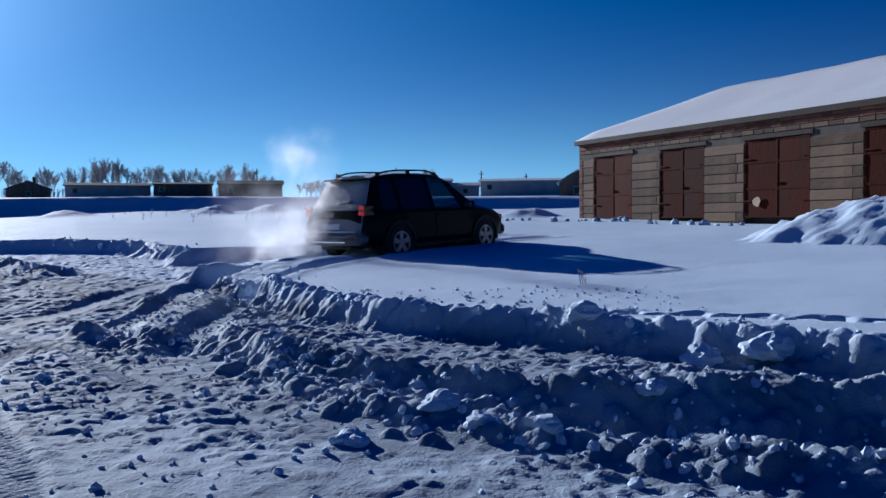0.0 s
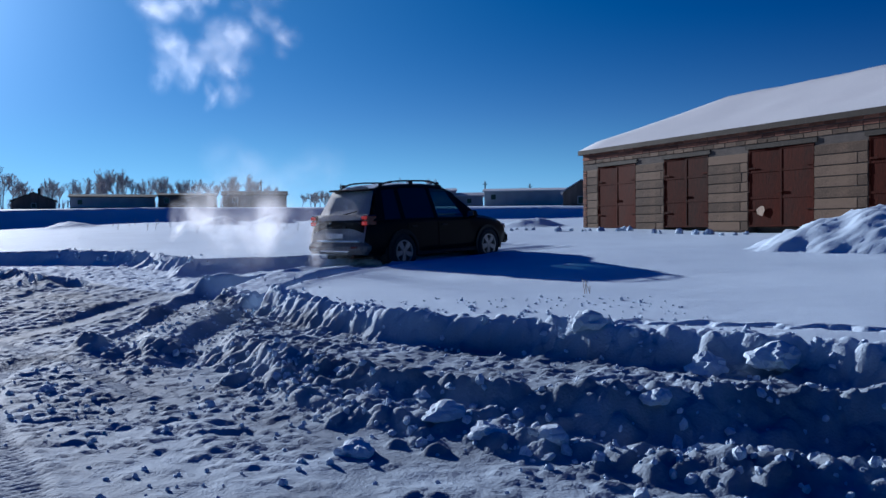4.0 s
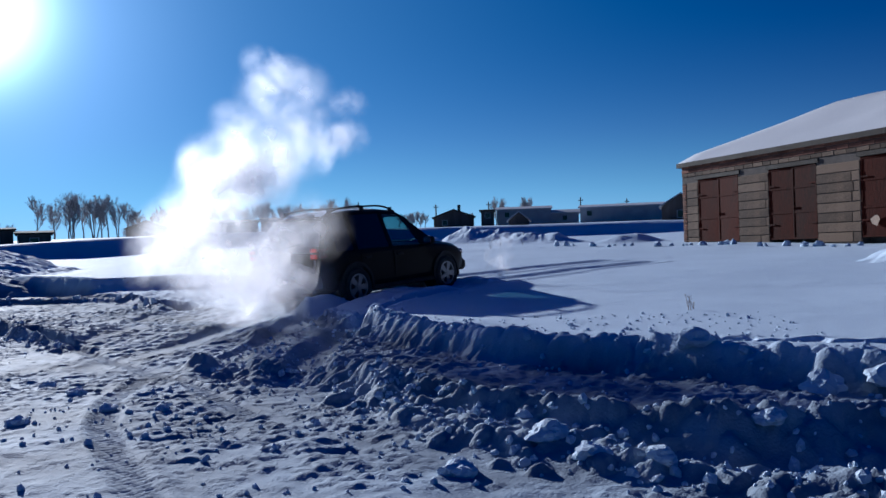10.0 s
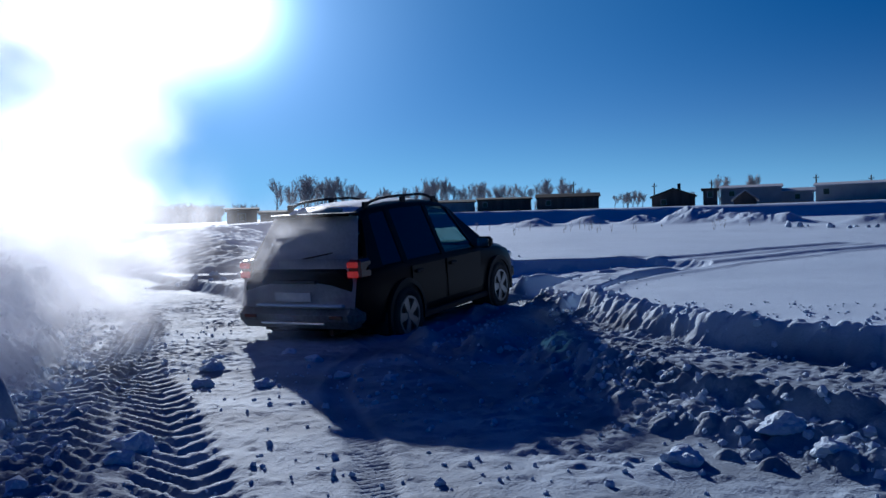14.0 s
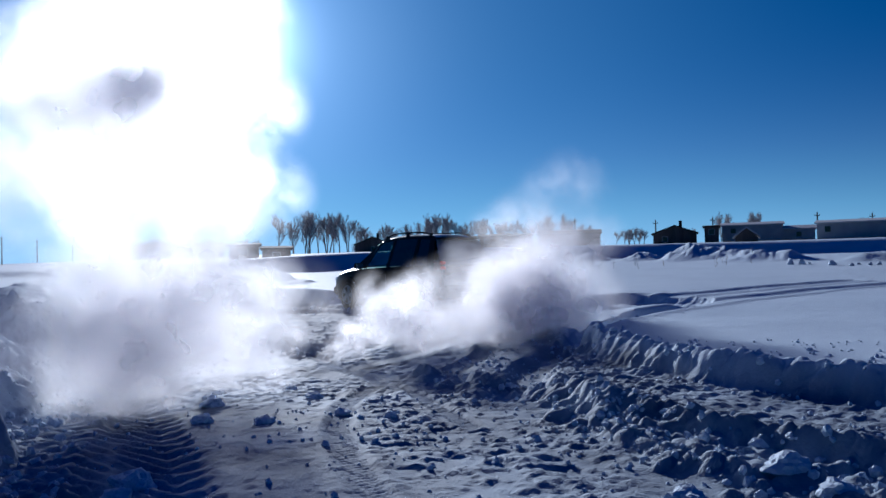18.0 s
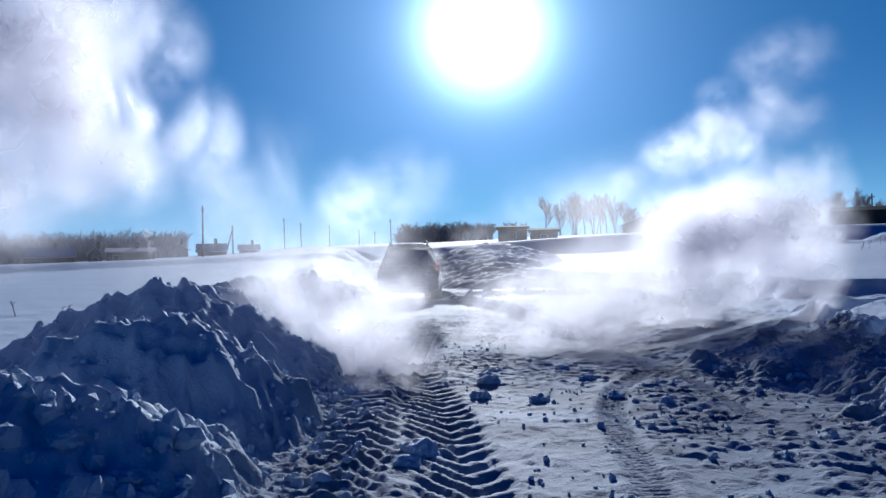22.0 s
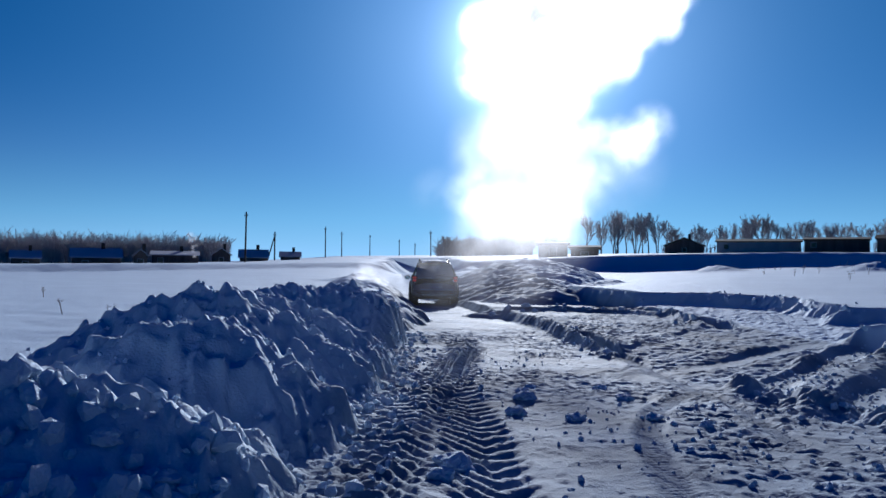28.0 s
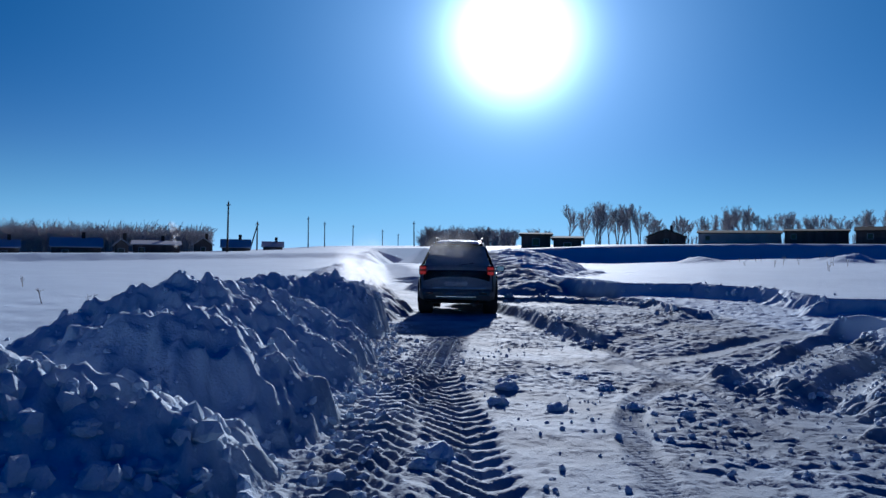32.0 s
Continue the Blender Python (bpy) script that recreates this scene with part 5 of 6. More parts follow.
    part("number_plate", box(-0.26, 0.26, -2.392, -2.372, 0.66, 0.77, 0.003), DUSTED, gate, "plate hidden under powder snow")
    part("tailgate_handle", box(-0.3, 0.3, -2.345, -2.30, 0.86, 0.90, 0.006), PLASTIC, gate)
    wiper = part("rear_wiper", tube((0.0, -2.165, 1.13), (0.42, -2.13, 1.2), 0.012, 0.008, 6), PLASTIC, car)
    part("roof_spoiler", box(-0.6, 0.6, -2.0, -1.78, 1.615, 1.655, 0.015), PAINT, car, "small roof spoiler")
    part("brake_light", box(-0.16, 0.16, -2.012, -2.0, 1.625, 1.645), LAMP_DULL, car)
    bumper = part("rear_bumper", box(-0.88, 0.88, -2.43, -2.1, 0.34, 0.61, 0.1), GRIME, car, "dark rear bumper with a dusting of snow")
    part("skid_strip", box(-0.46, 0.46, -2.442, -2.42, 0.40, 0.425, 0.006), CHROME, bumper, "bright strip on the bumper")
    for x in (-0.62, 0.62):
        part("reflector", box(x - 0.09, x + 0.09, -2.442, -2.428, 0.47, 0.51, 0.004), LAMP_DULL, bumper)
    fb = part("front_bumper", box(-0.78, 0.78, 2.1, 2.34, 0.34, 0.58, 0.06), PAINT, car)
    part("grille", box(-0.45, 0.45, 2.2, 2.3, 0.58, 0.72, 0.02), PLASTIC, car)
    part("exhaust_pipe", tube((0.5, -2.36, 0.3), (0.5, -1.9, 0.3), 0.035, 0.035, 10), RUST_DARK, car)
    part("underbody", box(-0.74, 0.74, -2.0, 2.0, 0.24, 0.36), PLASTIC, car)
    # snow carried on the roof, the bonnet's edge and the rear bumper
    bm = bmesh.new()
    nx, ny = 12, 14
    g = {}
    for i in range(nx + 1):
        for j in range(ny + 1):
            x, y = -0.5 + 1.0 * i / nx, -1.76 + 1.9 * j / ny
            z = float(np.interp(y, [r[0] for r in ROOF], [r[1] for r in ROOF])) + 0.022 - 0.06 * abs(x) ** 2.2
            g[i, j] = bm.verts.new((x, y, z + 0.014 * min(1, 5 * min(i / nx, 1 - i / nx, j / ny, 1 - j / ny)) + 0.006 * noise.noise(Vector((x * 6, y * 6, 1)))))
    for i in range(nx):
        for j in range(ny):
            bm.faces.new((g[i, j], g[i + 1, j], g[i + 1, j + 1], g[i, j + 1]))
    part("roof_snow", bm, CLOD, car, "thin crust of snow on the roof", smooth=True)
    part("bumper_snow", box(-0.55, 0.7, -2.41, -2.33, 0.6, 0.63, 0.012), CLOD, car, "snow lying on the bumper")
    wheels = [wheel_parts(car, s * TRACK, y, s, y > 0) for y in AXLES for s in (-1, 1)]
    return car, wheels


CAR, WHEELS = make_car()
# seconds, x, y, height, heading, pitch: into the field, back out, round to the road, away and back again
DRIVE = [
    (0, -0.65, 18.1, 0.40, -41, 2), (2.5, -0.68, 18.3, 0.41, -42, 2), (5.0, -0.66, 18.5, 0.42, -42, 2), (6.0, -1.05, 17.8, 0.40, -39, 2), (6.5, -1.41, 17.2, 0.38, -37, 2), (7.0, -1.9, 16.5, 0.36, -35, 2),
    (7.5, -2.2, 16.1, 0.35, -33.5, 2), (8.0, -2.35, 16.0, 0.35, -33, 2), (8.5, -2.4, 16.1, 0.35, -33, 2), (9.0, -2.55, 16.4, 0.33, -34, 2), (9.5, -2.96, 16.5, 0.31, -32.5, 2), (10.0, -3.5, 16.3, 0.28, -29.5, 3),
    (10.5, -4.3, 15.8, 0.22, -25.5, 4), (11.0, -4.88, 14.68, 0.13, -20.5, 4), (11.5, -5.19, 13.58, 0.09, -16.8, 4), (12.0, -5.18, 12.32, 0.02, -12.3, 4), (12.5, -4.99, 11.06, -0.01, -8.0, 4), (13.0, -4.93, 10.57, -0.03, -6.4, 4),
    (14.0, -4.98, 10.67, -0.03, -6.5, 4), (14.5, -5.04, 10.76, -0.03, -6.6, 4), (15.5, -5.31, 12.26, 0.05, 2.0, 3), (16.5, -5.95, 14.95, 0.18, 15.5, 1), (17.0, -6.8, 16.6, 0.22, 34, 0), (17.5, -7.65, 17.9, 0.28, 51, 0),
    (18.0, -8.4, 18.6, 0.3, 61, 0), (18.5, -9.4, 19.2, 0.3, 71, 0), (19.0, -10.6, 19.6, 0.3, 80, 0), (19.5, -11.8, 19.6, 0.26, 79, 0), (20.0, -13.2, 19.3, 0.18, 70, 0), (20.5, -14.5, 19.1, 0.1, 58, 0),
    (21.0, -15.6, 18.9, 0.05, 48, 0), (22.0, -18.3, 19.7, -0.05, 45, 0), (23.0, -20.2, 21.3, -0.08, 45, 0), (24.0, -23.0, 24.1, -0.1, 45, 0), (25.0, -24.1, 25.1, -0.1, 45, 0), (26.5, -24.3, 25.2, -0.1, 46, 0),
    (27.0, -24.2, 25.15, -0.1, 46, 0), (28.0, -23.6, 24.6, -0.1, 46, 0), (29.0, -22.8, 23.8, -0.1, 45, 0), (29.5, -22.3, 23.4, -0.1, 45, 0), (30.0, -20.9, 22.1, -0.08, 45, 0), (31.0, -17.1, 18.5, -0.03, 43, 0), (32.0, -14.1, 16.35, 0.0, 38, 0)]



# ---- powder snow thrown up by the wheels: soft clouds of fine flakes ----
scene.cycles.transparent_max_bounces = 256


def powder(name, peak):
    m = bpy.data.materials.new(name)
    m.use_nodes = True
    nt = m.node_tree
    nt.nodes.clear()
    out = nt.nodes.new("ShaderNodeOutputMaterial")
    uv = nt.nodes.new("ShaderNodeUVMap")
    uv.uv_map = "flake"
    ctr = nt.nodes.new("ShaderNodeVectorMath")
    ctr.operation = "SUBTRACT"
    ctr.inputs[1].default_value = (0.5, 0.5, 0)
    nt.links.new(uv.outputs["UV"], ctr.inputs[0])
    ln = nt.nodes.new("ShaderNodeVectorMath")
    ln.operation = "LENGTH"
    nt.links.new(ctr.outputs["Vector"], ln.inputs[0])
    fall = nt.nodes.new("ShaderNodeMapRange")
    fall.interpolation_type = "SMOOTHSTEP"
    fall.inputs["From Min"].default_value = 0.5
    fall.inputs["From Max"].default_value = 0.0
    nt.links.new(ln.outputs["Value"], fall.inputs["Value"])
    co = nt.nodes.new("ShaderNodeTexCoord")
    n = nt.nodes.new("ShaderNodeTexNoise")
    n.inputs["Scale"].default_value = 2.2
    n.inputs["Detail"].default_value = 5
    nt.links.new(co.outputs["Object"], n.inputs["Vector"])
    rg = nt.nodes.new("ShaderNodeMapRange")
    rg.inputs["From Min"].default_value = 0.35
    rg.inputs["From Max"].default_value = 0.65
    rg.inputs["To Min"].default_value = 0.22 * peak
    rg.inputs["To Max"].default_value = peak
    nt.links.new(n.outputs["Fac"], rg.inputs["Value"])
    al = nt.nodes.new("ShaderNodeMath")
    al.operation = "MULTIPLY"
    nt.links.new(fall.outputs["Result"], al.inputs[0])
    nt.links.new(rg.outputs["Result"], al.inputs[1])
    df = nt.nodes.new("ShaderNodeBsdfDiffuse")
    tl = nt.nodes.new("ShaderNodeBsdfTranslucent")
    for s in (df, tl):
        s.inputs["Color"].default_value = (0.94, 0.92, 0.95, 1)
    ice = nt.nodes.new("ShaderNodeBsdfRefraction")
    ice.distribution = "GGX"
    ice.inputs["Color"].default_value = (0.97, 0.97, 0.98, 1)
    ice.inputs["Roughness"].default_value = 0.85
    ice.inputs["IOR"].default_value = 1.31
    soft = nt.nodes.new("ShaderNodeMixShader")
    soft.inputs["Fac"].default_value = 0.6
    nt.links.new(df.outputs["BSDF"], soft.inputs[1])
    nt.links.new(tl.outputs["BSDF"], soft.inputs[2])
    both = nt.nodes.new("ShaderNodeMixShader")
    both.inputs["Fac"].default_value = 0.21
    nt.links.new(soft.outputs["Shader"], both.inputs[1])
    nt.links.new(ice.outputs["BSDF"], both.inputs[2])
    tr = nt.nodes.new("ShaderNodeBsdfTransparent")
    mix = nt.nodes.new("ShaderNodeMixShader")
    nt.links.new(al.outputs["Value"], mix.inputs["Fac"])
    nt.links.new(tr.outputs["BSDF"], mix.inputs[1])
    nt.links.new(both.outputs["Shader"], mix.inputs[2])
    nt.links.new(mix.outputs["Shader"], out.inputs["Surface"])
    return m


DENSE, THIN, FAINT = powder("powder_snow_dense", 0.38), powder("powder_snow_thin", 0.2), powder("powder_snow_faint", 0.075)


def puff_mesh(seed, material, count=5):
    """Soft sheets of flakes turned to fit the camera's view, gathered in lobes of one cloud of radius 1."""
    rng = np.random.RandomState(seed)
    lobes = rng.randn(4, 3) * (0.38, 0.38, 0.3)
    verts, faces = [], []
    for k in range(count):
        c = lobes[rng.randint(4)] + rng.randn(3) * 0.22
        h = 0.34 + 0.42 * rng.rand()
        q = Matrix.Rotation(radians(28 + 42 * rng.uniform(-1, 1)), 3, 'Z') @ Matrix.Rotation(radians(90 + 35 * rng.uniform(-1, 1)), 3, 'X') @ Matrix.Rotation(6.28 * rng.rand(), 3, 'Z')
        i = len(verts)
        for a, b in ((-1, -1), (1, -1), (1, 1), (-1, 1)):
            verts.append(tuple(Vector(c) + q @ Vector((a * h, b * h, 0))))
        faces.append((i, i + 1, i + 2, i + 3))
    me = bpy.data.meshes.new("powder")
    me.from_pydata(verts, [], faces)
    lay = me.uv_layers.new(name="flake")
    lay.data.foreach_set("uv", np.tile(np.array([0, 0, 1, 0, 1, 1, 0, 1], dtype=np.float32), count))
    me.materials.append(material)
    return me


PUFFS = {m.name: [puff_mesh(40 + i, m) for i in range(8)] for m in (DENSE, THIN, FAINT)}
CLOUDS = []


def cloud(radius, material, rows):
    """A cloud hidden under the snow before its first row, and sunk or lifted away after its last: rows of t, x, y, z.
    """
    k = len(CLOUDS)
    ob = tagged(new("snow_cloud"), "drifting cloud of powder snow thrown up by the wheels", "snow cloud", "snow clouds")
    for j in (0, 3):
        lobe = new("billow", PUFFS[material.name][(k + j) % 8])
        lobe.parent = ob
        lobe["kind"] = "stuff"
    ob.scale = (radius,) * 3
    full = []
    first, last = rows[0], rows[-1]
    deep = -1.8 * radius - 1.0
    if first[0] > 0.01:
        full.append((0.0, first[1], first[2], deep))
        if first[0] > 0.5:
            full.append((round(first[0] - 0.45, 2), first[1], first[2], deep))
    full += list(rows)
    if last[0] < 31.9 and last[3] > 2.5:
        # lifted quickly out of the camera's view, high overhead
        full += [(round(last[0] + 1.6, 2), last[1] * 1.2, last[2] * 0.8, last[3] + 22), (32.0, last[1] * 1.5, last[2] * 0.6, last[3] + 26)][:2 if last[0] < 30.0 else 1]
    elif last[0] < 31.9:
        full.append((min(32.0, round(last[0] + 2.4, 2)), last[1], last[2], deep))
        if last[0] + 2.4 < 31.8:
            full.append((32.0, last[1], last[2], deep))
    CLOUDS.append((ob, [(t, pose(x, y, z, 0, 0, 12 * math.sin(k + 0.4 * t))) for t, x, y, z in full]))


def car_at(t):
    return [float(np.interp(t, [r[0] for r in DRIVE], [r[k] for r in DRIVE])) for k in (1, 2, 3, 4)]


def behind(t, back=2.6, left=0.0, up=0.5):
    x, y, z, h = car_at(t)
    a = radians(h)
    return x + math.sin(a) * back - math.cos(a) * left, y - math.cos(a) * back - math.sin(a) * left, z + up


def flow(material, radius, count, flat, guide):
    """Clouds that go one way together and drift apart: the guide holds t, x, y, z and the spread."""
    rng = random.Random(int(guide[0][0] * 100) + 7 * count)
    T = [g[0] for g in guide]
    for k in range(count):
        o = [max(-1.05, min(1.05, rng.gauss(0, 0.6))) for _ in range(3)]
        late = rng.uniform(0, 0.7) * min(0.8, T[1] - T[0]) if T[0] > 0 else 0
        rows = []
        for i, (t, x, y, z, s) in enumerate(guide):
            z = max(z + o[2] * s * flat, 0.3 * radius)
            rows.append((round(t + (late if i == 0 else 0), 2), x + o[0] * s, y + o[1] * s, z))
        cloud(radius * rng.uniform(0.8, 1.25), material, rows)


def make_clouds():
    rng = random.Random(12)
    # dust that hangs about the car's tail all the way
    for radius, mat, back, left, up, t0, t1 in ((0.55, THIN, 2.35, 0.15, 0.7, 0, 9.5), (0.45, THIN, 2.3, 0.4, 0.35, 0, 9.5), (0.6, THIN, 2.3, 0.35, 0.8, 9.0, 13.4), (0.8, FAINT, 2.4, 0.3, 0.6, 9, 14.5), (0.7, FAINT, 2.6, 0.5, 0.7, 9.5, 15.4), (0.7, FAINT, 2.6, 0.0, 1.1, 12, 15.4), (0.75, FAINT, 2.7, -0.2, 0.8, 22.5, 31.9), (0.75, FAINT, 2.7, 0.3, 0.9, 24.5, 32.0), (1.0, DENSE, 3.0, 0.3, 0.8, 21.0, 24.9), (0.8, THIN, 2.8, 0.7, 0.9, 21.0, 25.2), (0.7, THIN, 2.8, -0.4, 0.7, 21.0, 24.9), (0.9, THIN, 2.2, 1.6, 0.5, 21.0, 24.6), (0.9, THIN, 1.4, 2.4, 0.5, 24.0, 31.9), (1.1, THIN, 0.6, 2.6, 0.7, 22.0, 32.0), (1.0, FAINT, -0.6, 3.2, 0.7, 27.0, 32.0), (0.8, FAINT, 1.4, 1.8, 0.3, 22.5, 31.9)):
        rows, t = [], t0
        while t <= t1 + 0.01:
            rows.append((round(t, 2), *behind(t, back + 0.15 * math.sin(t * 1.3 + radius * 9), left + 0.12 * math.sin(t * 1.7), up + 0.12 * math.sin(t * 0.9 + back))))
            t += 0.7
        if t1 > 31.8 and rows[-1][0] < 31.95:
            rows.append((32.0, *behind(32.0, back, left, up)))
        cloud(radius, mat, rows)
    # the column over the exhaust
    flow(FAINT, 0.5, 9, 1, [(0, -2.6, 16.1, 1.5, 0.3), (1, -2.8, 16.1, 2.4, 0.4), (2, -3.5, 15.9, 3.7, 0.5), (3, -3.9, 15.8, 5.0, 0.9), (4.5, -4.9, 15.6, 8.2, 1.6)])
    flow(FAINT, 0.55, 5, 1, [(0, -2.8, 16.1, 2.4, 0.3), (1, -3.2, 16.0, 3.6, 0.5), (2, -3.8, 15.9, 5.7, 0.9), (3, -4.2, 15.7, 6.8, 1.3)])
    flow(FAINT, 0.5, 9, 1, [(0.5, -2.5, 16.1, 0.9, 0.25), (1.6, -3.0, 16.0, 1.9, 0.4), (2.4, -3.5, 15.9, 3.1, 0.6), (3.5, -4.0, 15.8, 4.5, 1), (4.6, -4.9, 15.6, 8.2, 1.6)])
    flow(FAINT, 1.1, 3, 0.6, [(0, -3.3, 16.0, 1.1, 0.5), (2, -3.7, 16.4, 1.5, 0.9), (4, -3.6, 16.6, 1.8, 0.9), (5, -3.0, 16.7, 2.2, 0.8), (6.4, -3.0, 16.7, 2.7, 1)])
    flow(THIN, 0.7, 4, 0.5, [(0, -3.2, 16.3, 0.7, 0.3), (2, -3.7, 16.4, 1.3, 0.7), (3.5, -4.0, 16.5, 1.3, 1.1), (4.6, -4.3, 16.5, 1.1, 1.7)])
    # backing out of the field
    flow(THIN, 0.6, 5, 0.7, [(6.5, -3.3, 15.2, 0.8, 0.3), (7.2, -3.7, 14.9, 1.2, 0.4), (8.5, -4.1, 14.4, 1.7, 0.6), (9.4, -4.2, 14.4, 2.8, 0.8), (10.4, -3.9, 14.5, 4.0, 1.1), (11.6, -4.8, 14.2, 5.0, 1.7)])
    flow(DENSE, 0.85, 6, 1, [(7.8, -3.9, 13.9, 0.9, 0.3), (8.6, -4.2, 13.8, 1.2, 0.5), (9.3, -4.7, 13.6, 1.8, 0.65), (10, -5.2, 13.4, 2.6, 0.75), (11, -6.3, 12.5, 3.8, 1.1), (12, -7.5, 11.3, 4.5, 1.4), (13, -8.6, 9.8, 5.3, 1.9), (13.5, -9.3, 9.1, 6.9, 2.2), (14, -10.1, 8.3, 9.2, 2.6)])
    flow(DENSE, 0.85, 6, 0.9, [(8.8, -4.1, 13.2, 0.8, 0.3), (9.4, -4.7, 12.8, 0.9, 0.55), (10, -5.0, 12.4, 1.0, 0.7), (11, -6.1, 11.5, 1.7, 0.9), (12, -7.3, 10.2, 2.7, 1.1), (13, -8.4, 8.6, 3.8, 1.6), (13.5, -9.4, 7.5, 4.5, 2), (14, -10.7, 5.5, 5.2, 2.6)])
    flow(THIN, 0.8, 6, 0.6, [(9.9, -4.6, 12.2, 0.6, 0.4), (10.5, -5.1, 11.5, 0.8, 0.6), (11, -5.7, 10.8, 0.8, 0.7), (12, -7.2, 9.1, 1.1, 0.8), (13, -8.3, 8.0, 1.5, 1.3), (14, -9.4, 6.7, 1.5, 1.9), (14.9, -10.1, 5.6, 1.8, 2.6)])
    flow(DENSE, 0.7, 6, 0.6, [(10.3, -4.5, 11.4, 0.6, 0.3), (11, -5.3, 10.3, 0.7, 0.5), (11.5, -6.1, 9.5, 0.8, 0.7), (12, -6.7, 9.0, 1.1, 0.8), (12.6, -7.6, 8.0, 1.6, 1.1), (13.3, -8.7, 6.8, 2.0, 1.7), (14, -10.2, 4.3, 2.3, 2.6)])
    flow(THIN, 0.75, 6, 0.7, [(10.8, -4.4, 10.5, 0.7, 0.3), (11.5, -5.2, 9.7, 0.9, 0.5), (12, -5.6, 9.2, 1.2, 0.6), (12.6, -6.4, 8.6, 1.5, 0.8), (13.3, -6.9, 8.1, 1.5, 1.1), (14, -8.0, 7.3, 1.3, 1.9), (14.8, -9.0, 6.4, 1.5, 2.6)])
    flow(FAINT, 1.2, 5, 1, [(10.6, -4.8, 13.1, 3.1, 0.6), (11.3, -5.3, 13.0, 3.6, 0.8), (12, -6.2, 12.6, 3.8, 0.9), (13, -7.7, 11.7, 3.8, 1.3), (13.5, -10.1, 9.7, 4.0, 1.8), (14, -12.1, 7.2, 4.1, 2.5)])
    flow(THIN, 0.32, 2, 0.8, [(9.5, -0.8, 16.2, 0.4, 0.1), (9.9, -0.8, 16.0, 0.8, 0.15), (10.4, -1.0, 16.0, 1.0, 0.3)])
    # a white haze drifts off to the side as the car backs on to the road
    flow(FAINT, 1.3, 9, 1, [(11.5, -5.1, 7.4, 1, 0.42), (12.2, -5.8, 6.9, 1.4, 0.74), (13, -5.9, 6.2, 1.5, 1), (14, -6.2, 5.9, 1.3, 1), (14.8, -6.4, 5.7, 1.6, 1.05)])
    flow(THIN, 0.8, 6, 0.8, [(11.6, -5, 8.1, 0.7, 0.29), (12.3, -5.9, 7.2, 1.1, 0.53), (13, -6, 6.7, 1.1, 0.69), (14, -6.2, 6.6, 1, 0.69), (15, -6.5, 6.3, 1.2, 0.79)])
    flow(FAINT, 1.4, 6, 0.9, [(11.2, -4.9, 8.7, 2.3, 0.51), (12, -5.8, 8.2, 2.8, 0.77), (13, -6.4, 7.1, 3.1, 1.12), (14, -7, 6.5, 2.7, 1.17), (14.8, -7.2, 6.3, 3.1, 1.22)])
    # racing round: a high column downwind
    flow(DENSE, 1, 12, 1, [(15.3, -5.9, 9.3, 0.8, 0.23), (16, -6.4, 9, 1.2, 0.51), (16.5, -6.8, 8.7, 1.6, 0.68), (17, -7.1, 8.4, 2.2, 0.79), (17.5, -7.1, 8.4, 2.4, 0.9), (18, -7.3, 8.3, 2.7, 1.07), (19, -7.8, 7.1, 3, 1.08), (20, -8.1, 6.8, 2.6, 1.08), (20.5, -8.1, 6.7, 3.1, 0.97), (21, -8.4, 5.5, 2.8, 0.87), (21.8, -8.6, 4.2, 2.8, 0.93), (22.5, -8.5, 3.2, 2.8, 0.88), (23.3, -8.4, 1.8, 2.5, 0.87)])
    flow(THIN, 1, 10, 1, [(16, -5.8, 8.8, 0.9, 0.27), (16.5, -6.3, 8.5, 1.5, 0.43), (17, -6.5, 8.3, 2.5, 0.54), (17.5, -6.8, 8.1, 3.3, 0.7), (18, -7.1, 7.8, 3.6, 0.86), (18.5, -7.4, 7.5, 4.1, 0.97), (19, -7.4, 6.8, 4.1, 0.98), (20, -8.1, 5.9, 4, 0.98), (20.6, -8.5, 5.3, 4.5, 1.03), (21.2, -9, 4.5, 5.1, 1.13)])
    flow(THIN, 1, 5, 1, [(16.3, -6.2, 7.8, 1.2, 0.41), (17, -7.1, 7.1, 2.2, 0.41), (17.5, -7.1, 7.1, 2.1, 0.51), (18, -7.4, 6.8, 2.7, 0.77), (19, -7.9, 6.2, 2.5, 0.87), (20, -7.9, 5.4, 2.2, 0.88), (21, -7.9, 4.4, 2.2, 0.92), (22, -8.2, 3.8, 2.5, 0.79), (23, -8.7, 2.5, 2.4, 0.83)])
    # the low roll of snow behind the car
    flow(DENSE, 0.75, 12, 0.5, [(15.3, -5.1, 8.6, 0.6, 0.21), (16.5, -5.7, 7.4, 0.7, 0.62), (17, -5.3, 7.3, 0.7, 0.83), (18, -5.5, 6.8, 0.7, 0.89), (19, -5.6, 6.7, 0.7, 0.85), (20, -5.8, 6.5, 0.6, 0.85), (20.6, -6.3, 6.5, 0.6, 0.88), (21.2, -6.6, 6.2, 0.5, 0.92)])
    flow(THIN, 0.8, 9, 0.45, [(15.8, -5.2, 7.8, 0.6, 0.29), (16.5, -5.7, 6.5, 0.6, 0.44), (17, -5.4, 6.5, 0.5, 0.52), (18, -5.5, 5.9, 0.5, 0.53), (19, -5.4, 5.9, 0.4, 0.62), (20, -5.5, 5.8, 0.4, 0.66), (21, -6.2, 5.9, 0.4, 0.87), (22, -7, 6.5, 0.4, 1.07), (22.8, -7.7, 6.5, 0.4, 1.18)])
